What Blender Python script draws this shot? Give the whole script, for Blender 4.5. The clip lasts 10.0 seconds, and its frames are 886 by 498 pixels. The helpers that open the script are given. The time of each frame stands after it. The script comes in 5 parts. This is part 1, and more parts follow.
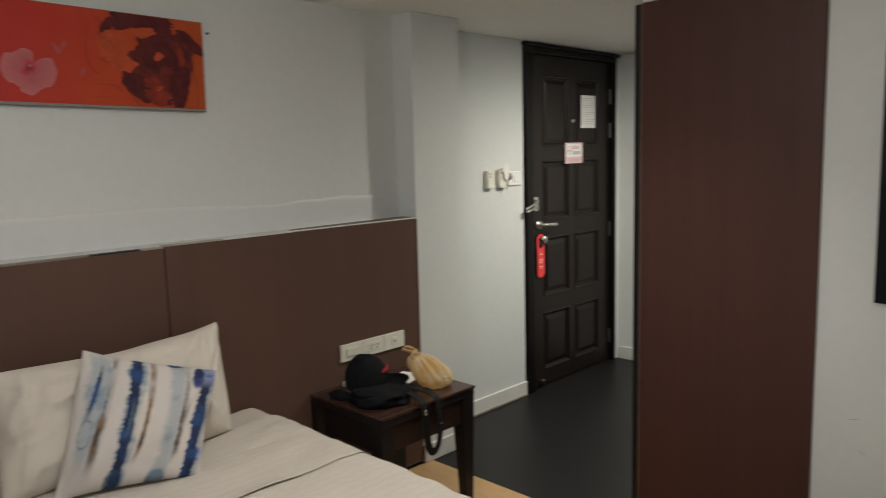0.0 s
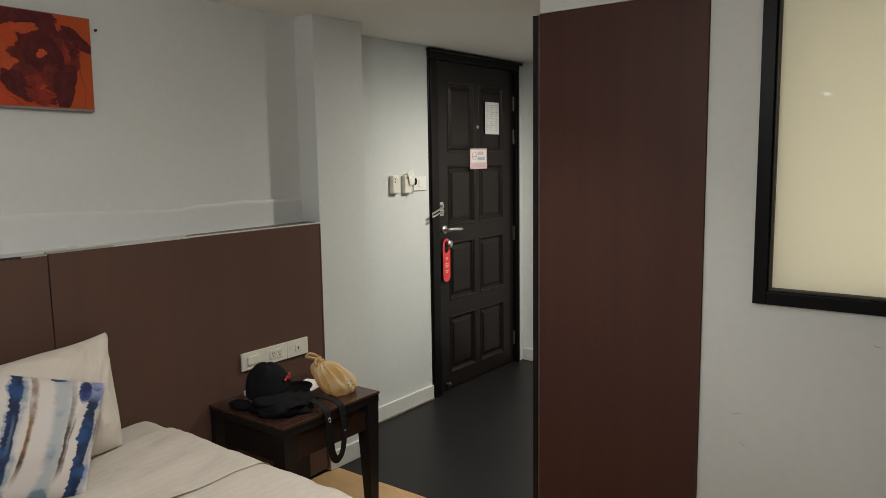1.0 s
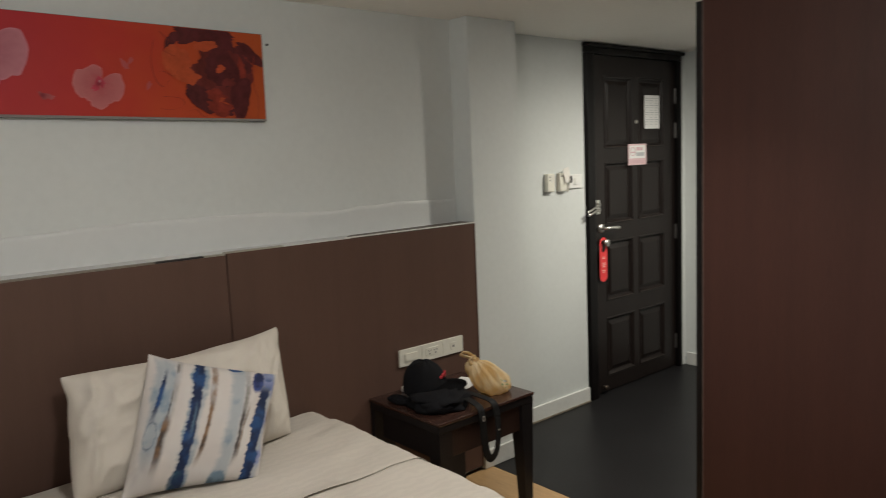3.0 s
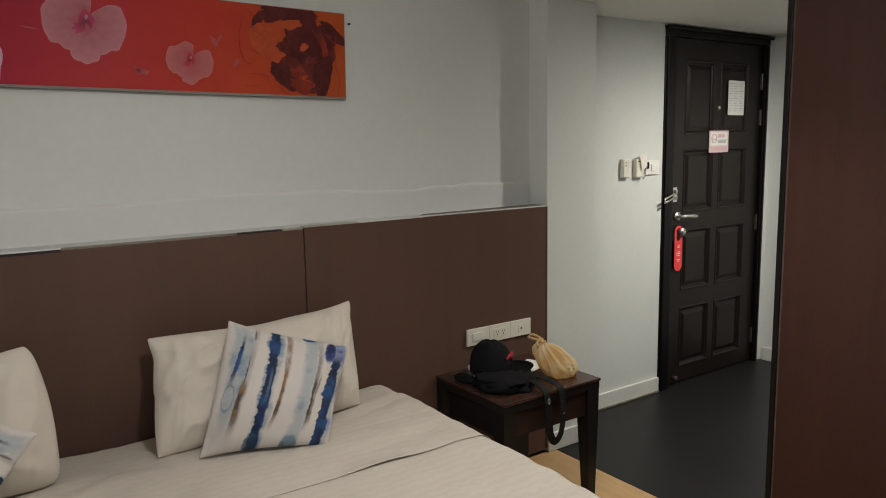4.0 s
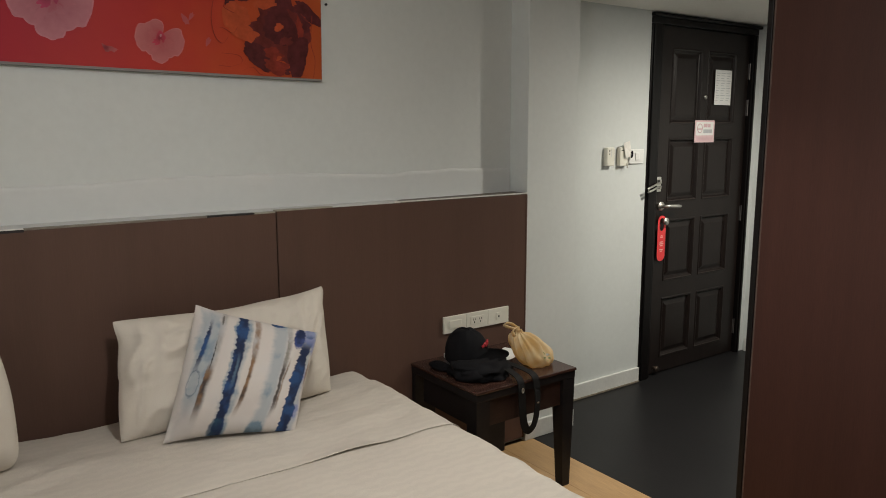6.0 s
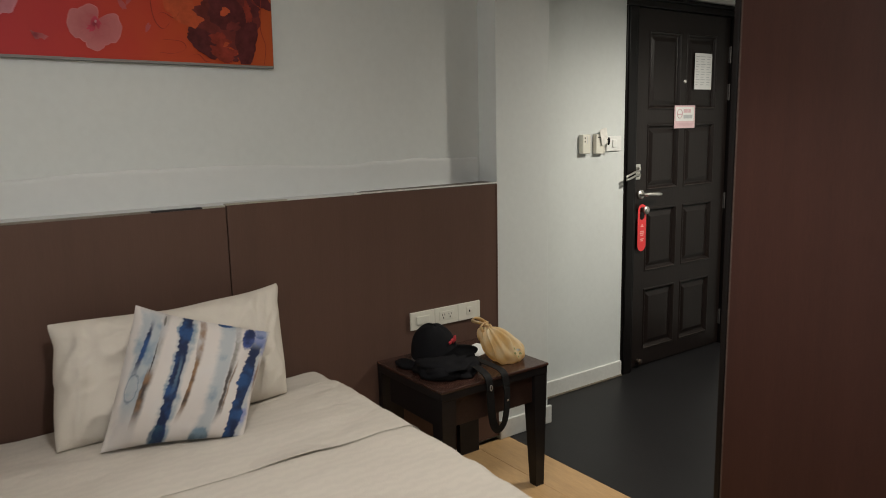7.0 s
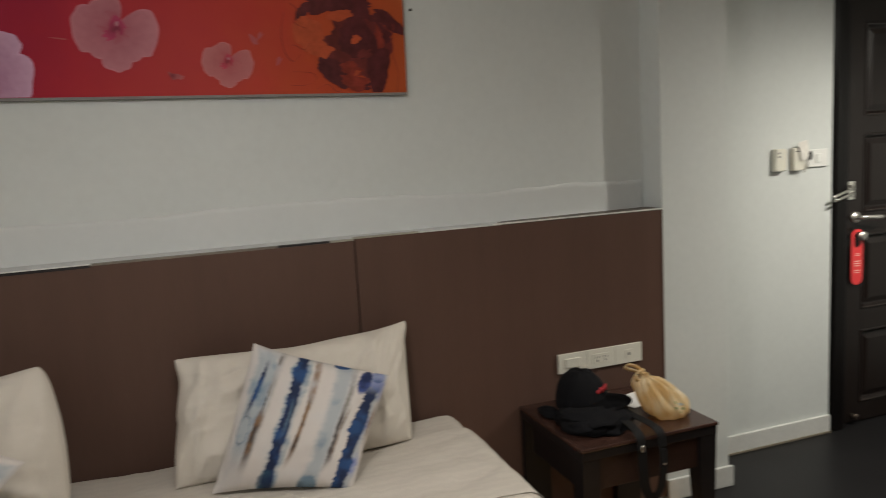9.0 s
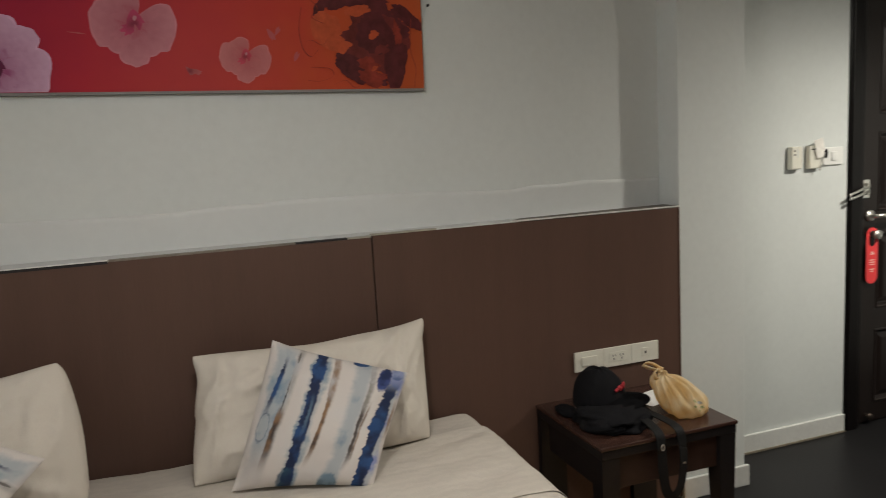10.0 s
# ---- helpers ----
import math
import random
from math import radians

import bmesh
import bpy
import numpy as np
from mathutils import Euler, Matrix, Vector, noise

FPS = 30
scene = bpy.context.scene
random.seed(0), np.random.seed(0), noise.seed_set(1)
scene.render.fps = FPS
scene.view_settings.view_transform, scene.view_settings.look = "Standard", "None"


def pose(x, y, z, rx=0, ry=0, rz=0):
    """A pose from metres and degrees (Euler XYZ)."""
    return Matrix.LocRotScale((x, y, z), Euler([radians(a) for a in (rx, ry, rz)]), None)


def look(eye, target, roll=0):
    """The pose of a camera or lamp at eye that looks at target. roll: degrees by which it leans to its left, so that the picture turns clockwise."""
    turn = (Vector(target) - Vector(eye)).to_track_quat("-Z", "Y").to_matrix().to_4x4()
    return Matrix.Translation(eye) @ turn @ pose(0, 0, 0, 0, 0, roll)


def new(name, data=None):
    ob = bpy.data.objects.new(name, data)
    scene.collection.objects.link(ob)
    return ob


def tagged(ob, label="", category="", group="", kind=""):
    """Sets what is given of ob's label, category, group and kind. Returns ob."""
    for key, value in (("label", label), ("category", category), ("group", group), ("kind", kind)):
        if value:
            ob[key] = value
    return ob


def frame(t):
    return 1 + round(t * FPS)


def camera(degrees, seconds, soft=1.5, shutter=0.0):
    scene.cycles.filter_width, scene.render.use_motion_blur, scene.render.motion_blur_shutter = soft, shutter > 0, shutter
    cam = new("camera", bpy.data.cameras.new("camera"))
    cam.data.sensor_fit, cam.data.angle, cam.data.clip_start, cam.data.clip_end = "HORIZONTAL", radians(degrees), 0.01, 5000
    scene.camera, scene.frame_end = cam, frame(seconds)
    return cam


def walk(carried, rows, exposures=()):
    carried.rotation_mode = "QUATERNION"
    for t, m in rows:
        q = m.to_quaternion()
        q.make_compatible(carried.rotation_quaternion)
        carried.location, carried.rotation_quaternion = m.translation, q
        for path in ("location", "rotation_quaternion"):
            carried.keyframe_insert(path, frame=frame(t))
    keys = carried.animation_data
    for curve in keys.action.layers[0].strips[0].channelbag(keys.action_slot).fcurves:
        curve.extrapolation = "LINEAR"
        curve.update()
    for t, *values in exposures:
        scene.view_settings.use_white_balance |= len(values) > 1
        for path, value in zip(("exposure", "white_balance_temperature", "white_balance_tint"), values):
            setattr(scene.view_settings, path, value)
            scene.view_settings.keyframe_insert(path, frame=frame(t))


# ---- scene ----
cam = camera(62.4, 10.0, soft=0.88, shutter=0.6)
PATH = [
    (0, (2.454, 0.277, 1.487), (1.066, 1.693, 1.228), -1.5),
    (0.5, (2.469, 0.29, 1.492), (1.217, 1.828, 1.233), -1.0),
    (1, (2.478, 0.295, 1.491), (1.273, 1.871, 1.238), -0.9),
    (1.5, (2.469, 0.291, 1.49), (1.239, 1.848, 1.241), -1.4),
    (2, (2.449, 0.291, 1.487), (1.161, 1.801, 1.239), -2.2),
    (2.5, (2.452, 0.295, 1.492), (1.065, 1.714, 1.24), -2.7),
    (3, (2.472, 0.313, 1.492), (0.959, 1.598, 1.248), -2.5),
    (4.3, (2.485, 0.288, 1.485), (0.854, 1.407, 1.19), -0.9),
    (4.5, (2.476, 0.287, 1.469), (0.849, 1.41, 1.166), -0.8),
    (5, (2.461, 0.295, 1.476), (0.846, 1.424, 1.134), -0.3),
    (5.5, (2.474, 0.332, 1.478), (0.856, 1.463, 1.154), -0.2),
    (5.7, (2.483, 0.343, 1.49), (0.873, 1.484, 1.167), 0.1),
    (6.8, (2.521, 0.502, 1.443), (0.911, 1.642, 1.116), -1.2),
    (7, (2.474, 0.546, 1.447), (0.869, 1.692, 1.114), -1.2),
    (7.5, (2.321, 0.662, 1.458), (0.715, 1.811, 1.142), -0.8),
    (8, (2.299, 0.774, 1.47), (0.651, 1.871, 1.182), -0.9),
    (8.5, (2.352, 0.87, 1.467), (0.591, 1.779, 1.201), -2.1),
    (9, (2.374, 0.884, 1.468), (0.502, 1.534, 1.199), -3.3),
    (9.5, (2.354, 0.884, 1.45), (0.446, 1.422, 1.184), -3.8),
    (10, (2.341, 0.835, 1.459), (0.468, 1.483, 1.19), -3.2),
]
walk(cam, [(t, look(eye, target, roll)) for t, eye, target, roll in PATH])

# ---------- light ----------
world = bpy.data.worlds.new("night")
scene.world = world
world.use_nodes = True
world.node_tree.nodes["Background"].inputs[0].default_value = (0.02, 0.022, 0.03, 1)
world.node_tree.nodes["Background"].inputs[1].default_value = 0.2
scene.view_settings.exposure = -0.12

CEIL = 2.125
DOWNLIGHTS = [  # x, y, colour, watts of the flush disc, watts of the soft cone below it, cone in degrees
    (0.85, 3.88, (1.0, 0.95, 0.83), 15.0, 138.0, 170),
    (1.24, 2.00, (1.0, 0.95, 0.87), 0.0, 32.0, 106),
    (3.00, 4.05, (1.0, 0.95, 0.82), 39.0, 0.0, 0),
    (0.85, -4.25, (0.84, 0.94, 1.0), 45.0, 0.0, 0),
]
for lx, ly, tone, disc_watts, cone_watts, cone in DOWNLIGHTS:
    if disc_watts:
        lamp = bpy.data.lights.new("downlight_lamp", "AREA")
        lamp.shape, lamp.size, lamp.energy, lamp.color = "DISK", 0.09, disc_watts, tone
        new("downlight_lamp", lamp).matrix_world = pose(lx, ly, CEIL - 0.012)
    if cone_watts:
        lamp = bpy.data.lights.new("downlight_lamp", "SPOT")
        lamp.energy, lamp.color = cone_watts, tone
        lamp.spot_size, lamp.spot_blend, lamp.shadow_soft_size = radians(cone), 1.0 if disc_watts else 0.7, 0.04
        new("downlight_lamp", lamp).matrix_world = pose(lx, ly, CEIL - 0.013)
GLOBES = [
    (1.42, 0.95, 16.5, 12.0, (0.988, 0.968, 0.918)),
    # cool fill lamp, added out of view to brighten the room
    (3.30, -1.90, 12.5, 11.5, (0.94, 0.97, 1.0)),
]
for lx, ly, round_watts, down_watts, tone in GLOBES:
    # split into round light and a downward cone, which leaves the upper walls dimmer
    for kind, watts in (("POINT", round_watts), ("SPOT", down_watts)):
        lamp = bpy.data.lights.new("unseen_room_lamp", kind)
        lamp.shadow_soft_size, lamp.energy, lamp.color = 0.06, watts, tone
        if kind == "SPOT":
            lamp.spot_size, lamp.spot_blend = radians(178), 0.55
        new("unseen_room_lamp", lamp).location = (lx, ly, CEIL - 0.17)


# ---------- materials ----------
def mat(name, colour, rough=0.6, metal=0.0, vary=0.12, scale=8.0, bump=0.0, bump_scale=60.0, stretch=(1, 1, 1), coat=0.0, dark=None, spec=0.5):
    """Plain surface with slow stains, fine grain and relief."""
    m = bpy.data.materials.new(name)
    m.use_nodes = True
    nt = m.node_tree
    b = nt.nodes["Principled BSDF"]
    b.inputs["Roughness"].default_value = rough
    b.inputs["Metallic"].default_value = metal
    b.inputs["Specular IOR Level"].default_value = spec
    b.inputs["Coat Weight"].default_value = coat
    tc = nt.nodes.new("ShaderNodeTexCoord")
    mp = nt.nodes.new("ShaderNodeMapping")
    mp.inputs["Scale"].default_value = stretch
    nt.links.new(tc.outputs["Object"], mp.inputs[0])
    slow = nt.nodes.new("ShaderNodeTexNoise")
    slow.inputs["Scale"].default_value, slow.inputs["Detail"].default_value = scale, 4
    fine = nt.nodes.new("ShaderNodeTexNoise")
    fine.inputs["Scale"].default_value, fine.inputs["Detail"].default_value = bump_scale, 3
    for n in (slow, fine):
        nt.links.new(mp.outputs[0], n.inputs["Vector"])
    add = nt.nodes.new("ShaderNodeMath")
    add.operation = "ADD"
    nt.links.new(slow.outputs["Fac"], add.inputs[0])
    nt.links.new(fine.outputs["Fac"], add.inputs[1])
    ramp = nt.nodes.new("ShaderNodeMapRange")
    ramp.inputs["From Min"].default_value, ramp.inputs["From Max"].default_value = 0.6, 1.4
    nt.links.new(add.outputs[0], ramp.inputs[0])
    mix = nt.nodes.new("ShaderNodeMix")
    mix.data_type = "RGBA"
    low = dark or tuple(c * (1 - vary) for c in colour)
    high = colour if dark else tuple(min(1, c * (1 + vary)) for c in colour)
    mix.inputs[6].default_value, mix.inputs[7].default_value = (*low, 1), (*high, 1)
    nt.links.new(ramp.outputs[0], mix.inputs[0])
    nt.links.new(mix.outputs[2], b.inputs["Base Color"])
    if bump:
        bp = nt.nodes.new("ShaderNodeBump")
        bp.inputs["Strength"].default_value, bp.inputs["Distance"].default_value = bump, 0.002
        nt.links.new(fine.outputs["Fac"], bp.inputs["Height"])
        nt.links.new(bp.outputs[0], b.inputs["Normal"])
    return m


PAINT = mat("wall_paint", (0.612, 0.637, 0.628), 0.55, vary=0.035, scale=2.5, bump=0.25, bump_scale=35, spec=0.3)
# a little lighter than wall_paint: the ledge's reflected light put into colour
CAUSTIC = mat("caustic_wall_tone", (0.635, 0.65, 0.645), 0.5, vary=0.03, scale=3, bump=0.25, bump_scale=30, spec=0.35)
CEILING = mat("ceiling_paint", (0.86, 0.84, 0.80), 0.8, vary=0.03, scale=2, bump=0.15, bump_scale=40, spec=0.2)
SKIRT = mat("skirting_paint", (0.62, 0.62, 0.60), 0.4, vary=0.08, scale=9)
LAMINATE = mat("brown_laminate", (0.103, 0.0585, 0.0445), 0.5, vary=0.10, scale=2.5, bump=0.10, bump_scale=60, stretch=(6, 6, 0.25), spec=0.22)
WARDROBE = mat("wardrobe_laminate", (0.066, 0.0285, 0.0225), 0.5, vary=0.16, scale=2.5, bump=0.10, bump_scale=60, stretch=(6, 6, 0.25), spec=0.2)
DARKEDGE = mat("dark_edge", (0.009, 0.007, 0.007), 0.4, vary=0.1, spec=0.25)
DOORWOOD = mat("door_wood", (0.0112, 0.0075, 0.0066), 0.36, vary=0.3, scale=4, bump=0.2, bump_scale=30, stretch=(5, 5, 0.3), spec=0.3)
FRAMEWOOD = mat("frame_wood", (0.004, 0.003, 0.003), 0.35, vary=0.15, scale=6, stretch=(4, 4, 0.4), spec=0.2)
DARKFLOOR = mat("dark_floor", (0.0112, 0.0107, 0.0116), 0.42, vary=0.3, scale=3, bump=0.12, bump_scale=90, spec=0.24)
TANWOOD = mat("tan_laminate", (0.47, 0.295, 0.14), 0.42, vary=0.16, scale=5, bump=0.08, bump_scale=40, stretch=(0.5, 5, 5))
STEEL = mat("brushed_steel", (0.74, 0.72, 0.68), 0.38, metal=1.0, vary=0.06)
BLACKIRON = mat("black_frame", (0.004, 0.004, 0.0045), 0.4, vary=0.1, spec=0.12)
TABLEWOOD = mat("table_wood", (0.0115, 0.0096, 0.0102), 0.4, vary=0.25, scale=4, stretch=(4, 0.5, 4), spec=0.25)
TABLETOP = mat("table_top_wood", (0.048, 0.023, 0.0175), 0.25, vary=0.3, scale=4, stretch=(6, 0.6, 6), bump=0.05, bump_scale=40, spec=0.45)
PLASTIC = mat("ivory_plastic", (0.70, 0.68, 0.60), 0.35, vary=0.03)
WHITEPLASTIC = mat("white_plastic", (0.74, 0.74, 0.72), 0.35, vary=0.03)
HOLE = mat("dark_hole", (0.01, 0.01, 0.01), 0.6, vary=0.1)
BLACKCLOTH = mat("black_cloth", (0.0066, 0.0065, 0.0080), 0.9, vary=0.25, scale=12, bump=0.4, bump_scale=300, spec=0.15)
WEBBING = mat("black_webbing", (0.006, 0.006, 0.0065), 0.7, vary=0.2, scale=30, bump=0.4, bump_scale=400, spec=0.2)
REDTHREAD = mat("red_thread", (0.45, 0.03, 0.04), 0.7, vary=0.2, scale=60)
REDCARD = mat("red_card", (0.75, 0.045, 0.05), 0.45, vary=0.05)
PAPER = mat("paper", (0.74, 0.74, 0.73), 0.8, vary=0.03)
GREYINK = mat("grey_ink", (0.45, 0.46, 0.48), 0.8, vary=0.1)
PINKPAPER = mat("pink_paper", (0.66, 0.47, 0.49), 0.7, vary=0.04)
PINKINK = mat("pink_ink", (0.62, 0.42, 0.45), 0.7, vary=0.06)


# ---------- mesh tools ----------
def bm_box(bm, x0, x1, y0, y1, z0, z1, bevel=0.0, seg=2):
    vs = [bm.verts.new(p) for p in ((x0, y0, z0), (x1, y0, z0), (x1, y1, z0), (x0, y1, z0), (x0, y0, z1), (x1, y0, z1), (x1, y1, z1), (x0, y1, z1))]
    fs = [bm.faces.new([vs[i] for i in q]) for q in ((3, 2, 1, 0), (4, 5, 6, 7), (0, 1, 5, 4), (1, 2, 6, 5), (2, 3, 7, 6), (3, 0, 4, 7))]
    if bevel:
        es = list({e for f in fs for e in f.edges})
        bmesh.ops.bevel(bm, geom=es, offset=bevel, segments=seg, affect="EDGES", profile=0.6)
    return bm


def box(x0, x1, y0, y1, z0, z1, bevel=0.0, seg=2):
    return bm_box(bmesh.new(), x0, x1, y0, y1, z0, z1, bevel, seg)


def finish(name, bm, material, smooth=False, parent=None, label=""):
    me = bpy.data.meshes.new(name)
    bmesh.ops.recalc_face_normals(bm, faces=bm.faces[:])
    bm.to_mesh(me)
    bm.free()
    me.materials.append(material)
    if smooth:
        me.polygons.foreach_set("use_smooth", [True] * len(me.polygons))
    ob = new(name, me)
    if parent:
        ob.parent = parent
    if label:
        ob["label"] = label
    return ob


def part(name, bm, material, parent, label="", smooth=False):
    return finish(name, bm, material, smooth, parent, label)


def thing(name, label, category, group="", at=(0, 0, 0)):
    e = new(name)
    e.empty_display_size = 0.05
    e.location = at
    return tagged(e, label, category, group)


def struct(name, bm, material, label, category, smooth=False):
    return tagged(finish(name, bm, material, smooth), label, category, kind="structure")


def grid_mesh(bm, rows, closed=False):
    """Faces between rows of points of equal length."""
    vr = [[bm.verts.new(p) for p in r] for r in rows]
    n = len(rows[0])
    for a, b in zip(vr, vr[1:]):
        for i in range(n if closed else n - 1):
            j = (i + 1) % n
            bm.faces.new((a[i], a[j], b[j], b[i]))
    return vr


def ring_tube(bm, pts, radius, sides=10, cap=True):
    """A round tube along points; radius a number or a list."""
    pts = [Vector(p) for p in pts]
    rows, up = [], Vector((0.13, 0.27, 0.95))
    for i, p in enumerate(pts):
        d = (pts[min(i + 1, len(pts) - 1)] - pts[max(i - 1, 0)]).normalized()
        a = d.cross(up).normalized()
        b = d.cross(a)
        r = radius[i] if isinstance(radius, (list, tuple)) else radius
        rows.append([p + r * (math.cos(t) * a + math.sin(t) * b) for t in (2 * math.pi * k / sides for k in range(sides))])
    vr = grid_mesh(bm, rows, closed=True)
    if cap:
        bm.faces.new(vr[0][::-1])
        bm.faces.new(vr[-1])
    return bm


def disc(bm, centre, axis, r, depth, sides=24):
    c, a = Vector(centre), Vector(axis).normalized()
    return ring_tube(bm, [c, c + a * depth], r, sides)


# ---------- the room ----------
WX, HX, PX, SX = -0.125, 0.0, -0.004, -0.245   # upper wall, headboard face, pilaster face, entry wall
PY0, PY1, ENDY, WARDY = 2.612, 2.925, 4.80, 2.65
ROOM_X1, ROOM_Y0 = 4.4, -5.0

floor_wood = struct("floor", box(-0.4, ROOM_X1, ROOM_Y0, 2.668, -0.12, -0.012), mat("subfloor", (0.2, 0.12, 0.06), 0.7), "tan wood laminate bedroom floor", "floor")
struct("floor_entry", box(-0.4, 1.25, 2.668, ENDY + 0.1, -0.12, 0.0), DARKFLOOR, "charcoal smooth floor of the entry passage", "floor")
struct("ceiling", box(-0.4, ROOM_X1 + 0.1, ROOM_Y0 - 0.1, ENDY + 0.1, CEIL, CEIL + 0.1), CEILING, "low white painted ceiling", "ceiling")
struct("wall_headboard", box(-0.4, WX, ROOM_Y0, PY0, 0, CEIL), PAINT, "pale grey painted wall above the headboard", "wall")
struct("wall_low", box(WX, -0.025, ROOM_Y0, PY0 - 0.001, 0, 1.186), PAINT, "low wall behind the headboard panels", "wall")
struct("pilaster", box(-0.4, PX, PY0, PY1, 0, CEIL, 0.004, 3), PAINT, "pale grey painted pilaster beside the headboard", "wall")
# entry wall with its doorway
DY0, DY1, DZ = 3.727, 4.752, 2.118
bm = bmesh.new()
bm_box(bm, -0.4, SX, PY1, DY0 + 0.02, 0, CEIL)
bm_box(bm, -0.4, SX, DY1 - 0.02, ENDY, 0, CEIL)
struct("wall_entry", bm, PAINT, "white painted wall beside the entrance door", "wall")
struct("wall_passage_end", box(-0.4, 1.25, ENDY, ENDY + 0.1, 0, CEIL), PAINT, "white wall at the passage end", "wall")
# bathroom wall with a wide window
WIN_X0, WIN_X1, WIN_Z0, WIN_Z1 = 1.883, 3.35, 1.022, 2.03
BW0, BW1 = 2.66, 2.76
bm = bmesh.new()
rims = [[(x, y, z) for x, z in ((x0, z0), (x1, z0), (x1, z1), (x0, z1))] for x0, x1, z0, z1, y in (
    (1.727, ROOM_X1, 0, CEIL, BW0), (WIN_X0, WIN_X1, WIN_Z0, WIN_Z1, BW0), (WIN_X0, WIN_X1, WIN_Z0, WIN_Z1, BW1), (1.727, ROOM_X1, 0, CEIL, BW1))]
grid_mesh(bm, rims + rims[:1], True)
bmesh.ops.remove_doubles(bm, verts=bm.verts[:], dist=1e-5)
struct("wall_bathroom", bm, PAINT, "pale lilac grey painted wall with a frosted window", "wall")
struct("wall_bulkhead", box(1.128, 1.7265, WARDY + 0.004, BW1, 1.988, CEIL), PAINT, "white boxed bulkhead above the wardrobe", "wall")
struct("wall_bathroom_side", box(1.727, 1.80, BW1, ENDY + 0.1, 0, CEIL), PAINT, "bathroom side wall behind the wardrobe", "wall")
struct("wall_bathroom_back", box(1.80, ROOM_X1, ENDY, ENDY + 0.1, 0, CEIL), PAINT, "bathroom rear wall", "wall")
struct("floor_bathroom", box(1.25, ROOM_X1, 2.668, ENDY, -0.12, -0.002), CEILING, "pale bathroom floor", "floor")
struct("wall_room_side", box(ROOM_X1, ROOM_X1 + 0.1, ROOM_Y0, ENDY + 0.1, 0, CEIL), PAINT, "plain white bedroom wall", "wall")
struct("wall_room_end", box(-0.4, ROOM_X1 + 0.1, ROOM_Y0 - 0.1, ROOM_Y0, 0, CEIL), PAINT, "plain white bedroom end wall", "wall")

# raised lighter band with a wavy top, imitating light thrown up by the ledge
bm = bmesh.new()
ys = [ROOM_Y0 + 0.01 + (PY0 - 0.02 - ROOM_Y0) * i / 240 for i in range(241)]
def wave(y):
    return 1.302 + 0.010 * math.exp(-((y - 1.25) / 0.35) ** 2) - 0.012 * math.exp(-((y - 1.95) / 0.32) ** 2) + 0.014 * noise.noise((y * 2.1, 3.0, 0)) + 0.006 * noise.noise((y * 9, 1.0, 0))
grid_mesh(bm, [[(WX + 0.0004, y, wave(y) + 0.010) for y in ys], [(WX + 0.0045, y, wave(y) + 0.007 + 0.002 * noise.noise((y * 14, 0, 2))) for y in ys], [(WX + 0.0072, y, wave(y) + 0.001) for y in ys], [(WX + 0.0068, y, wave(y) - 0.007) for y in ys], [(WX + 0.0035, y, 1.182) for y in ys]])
struct("caustic_band", bm, CAUSTIC, "raised lighter wall band with a wavy top edge, imitating light off the ledge", "wall trim", True)

# skirting boards
def skirt(x0, x1, y0, y1, label):
    return struct("baseboard", box(x0, x1, y0, y1, 0.0, 0.089, 0.004), SKIRT, label, "baseboard")
GROUT = mat("old_caulk", (0.20, 0.17, 0.125), 0.7, vary=0.3, scale=30)
struct("caulk_line", box(SX + 0.0142, SX + 0.020, PY1 + 0.016, DY0 - 0.002, 0.0, 0.010, 0.002), GROUT, "stained caulk line along the baseboard foot", "trim")
skirt(PX, PX + 0.014, PY0 + 0.002, PY1 + 0.014, "white painted baseboard round the pilaster")
skirt(SX, SX + 0.014, PY1 + 0.001, DY0 - 0.001, "white painted baseboard beside the door")
skirt(SX + 0.02, 1.10, ENDY - 0.014, ENDY, "white baseboard at the passage end")

# window to the bathroom
GLASS = bpy.data.materials.new("frosted_glass")
GLASS.use_nodes = True
nt = GLASS.node_tree
g = nt.nodes["Principled BSDF"]
g.inputs["Base Color"].default_value = (0.85, 0.83, 0.74, 1)
g.inputs["Roughness"].default_value = 0.03
g.inputs["Specular IOR Level"].default_value = 0.045
tr = nt.nodes.new("ShaderNodeBsdfTranslucent")
tr.inputs[0].default_value = (0.84, 0.81, 0.725, 1)
mx = nt.nodes.new("ShaderNodeMixShader")
mx.inputs[0].default_value = 0.75
nt.links.new(g.outputs[0], mx.inputs[1])
nt.links.new(tr.outputs[0], mx.inputs[2])
nt.links.new(mx.outputs[0], nt.nodes["Material Output"].inputs[0])
win = tagged(thing("window_1", "black framed fixed window of cream frosted glass", "window", at=(0, 0, 0)), kind="structure")
FW = 0.040
BEAD = mat("window_bead", (0.055, 0.048, 0.042), 0.45, vary=0.2, scale=20, spec=0.3)
for x0, x1, z0, z1 in ((WIN_X0, WIN_X0 + FW, WIN_Z0, WIN_Z1), (WIN_X1 - FW, WIN_X1, WIN_Z0, WIN_Z1), (WIN_X0 + FW, WIN_X1 - FW, WIN_Z0, WIN_Z0 + FW), (WIN_X0 + FW, WIN_X1 - FW, WIN_Z1 - FW, WIN_Z1)):
    part("window_frame", box(x0, x1, BW0 - 0.012, BW1 + 0.005, z0, z1, 0.002), BLACKIRON, win)
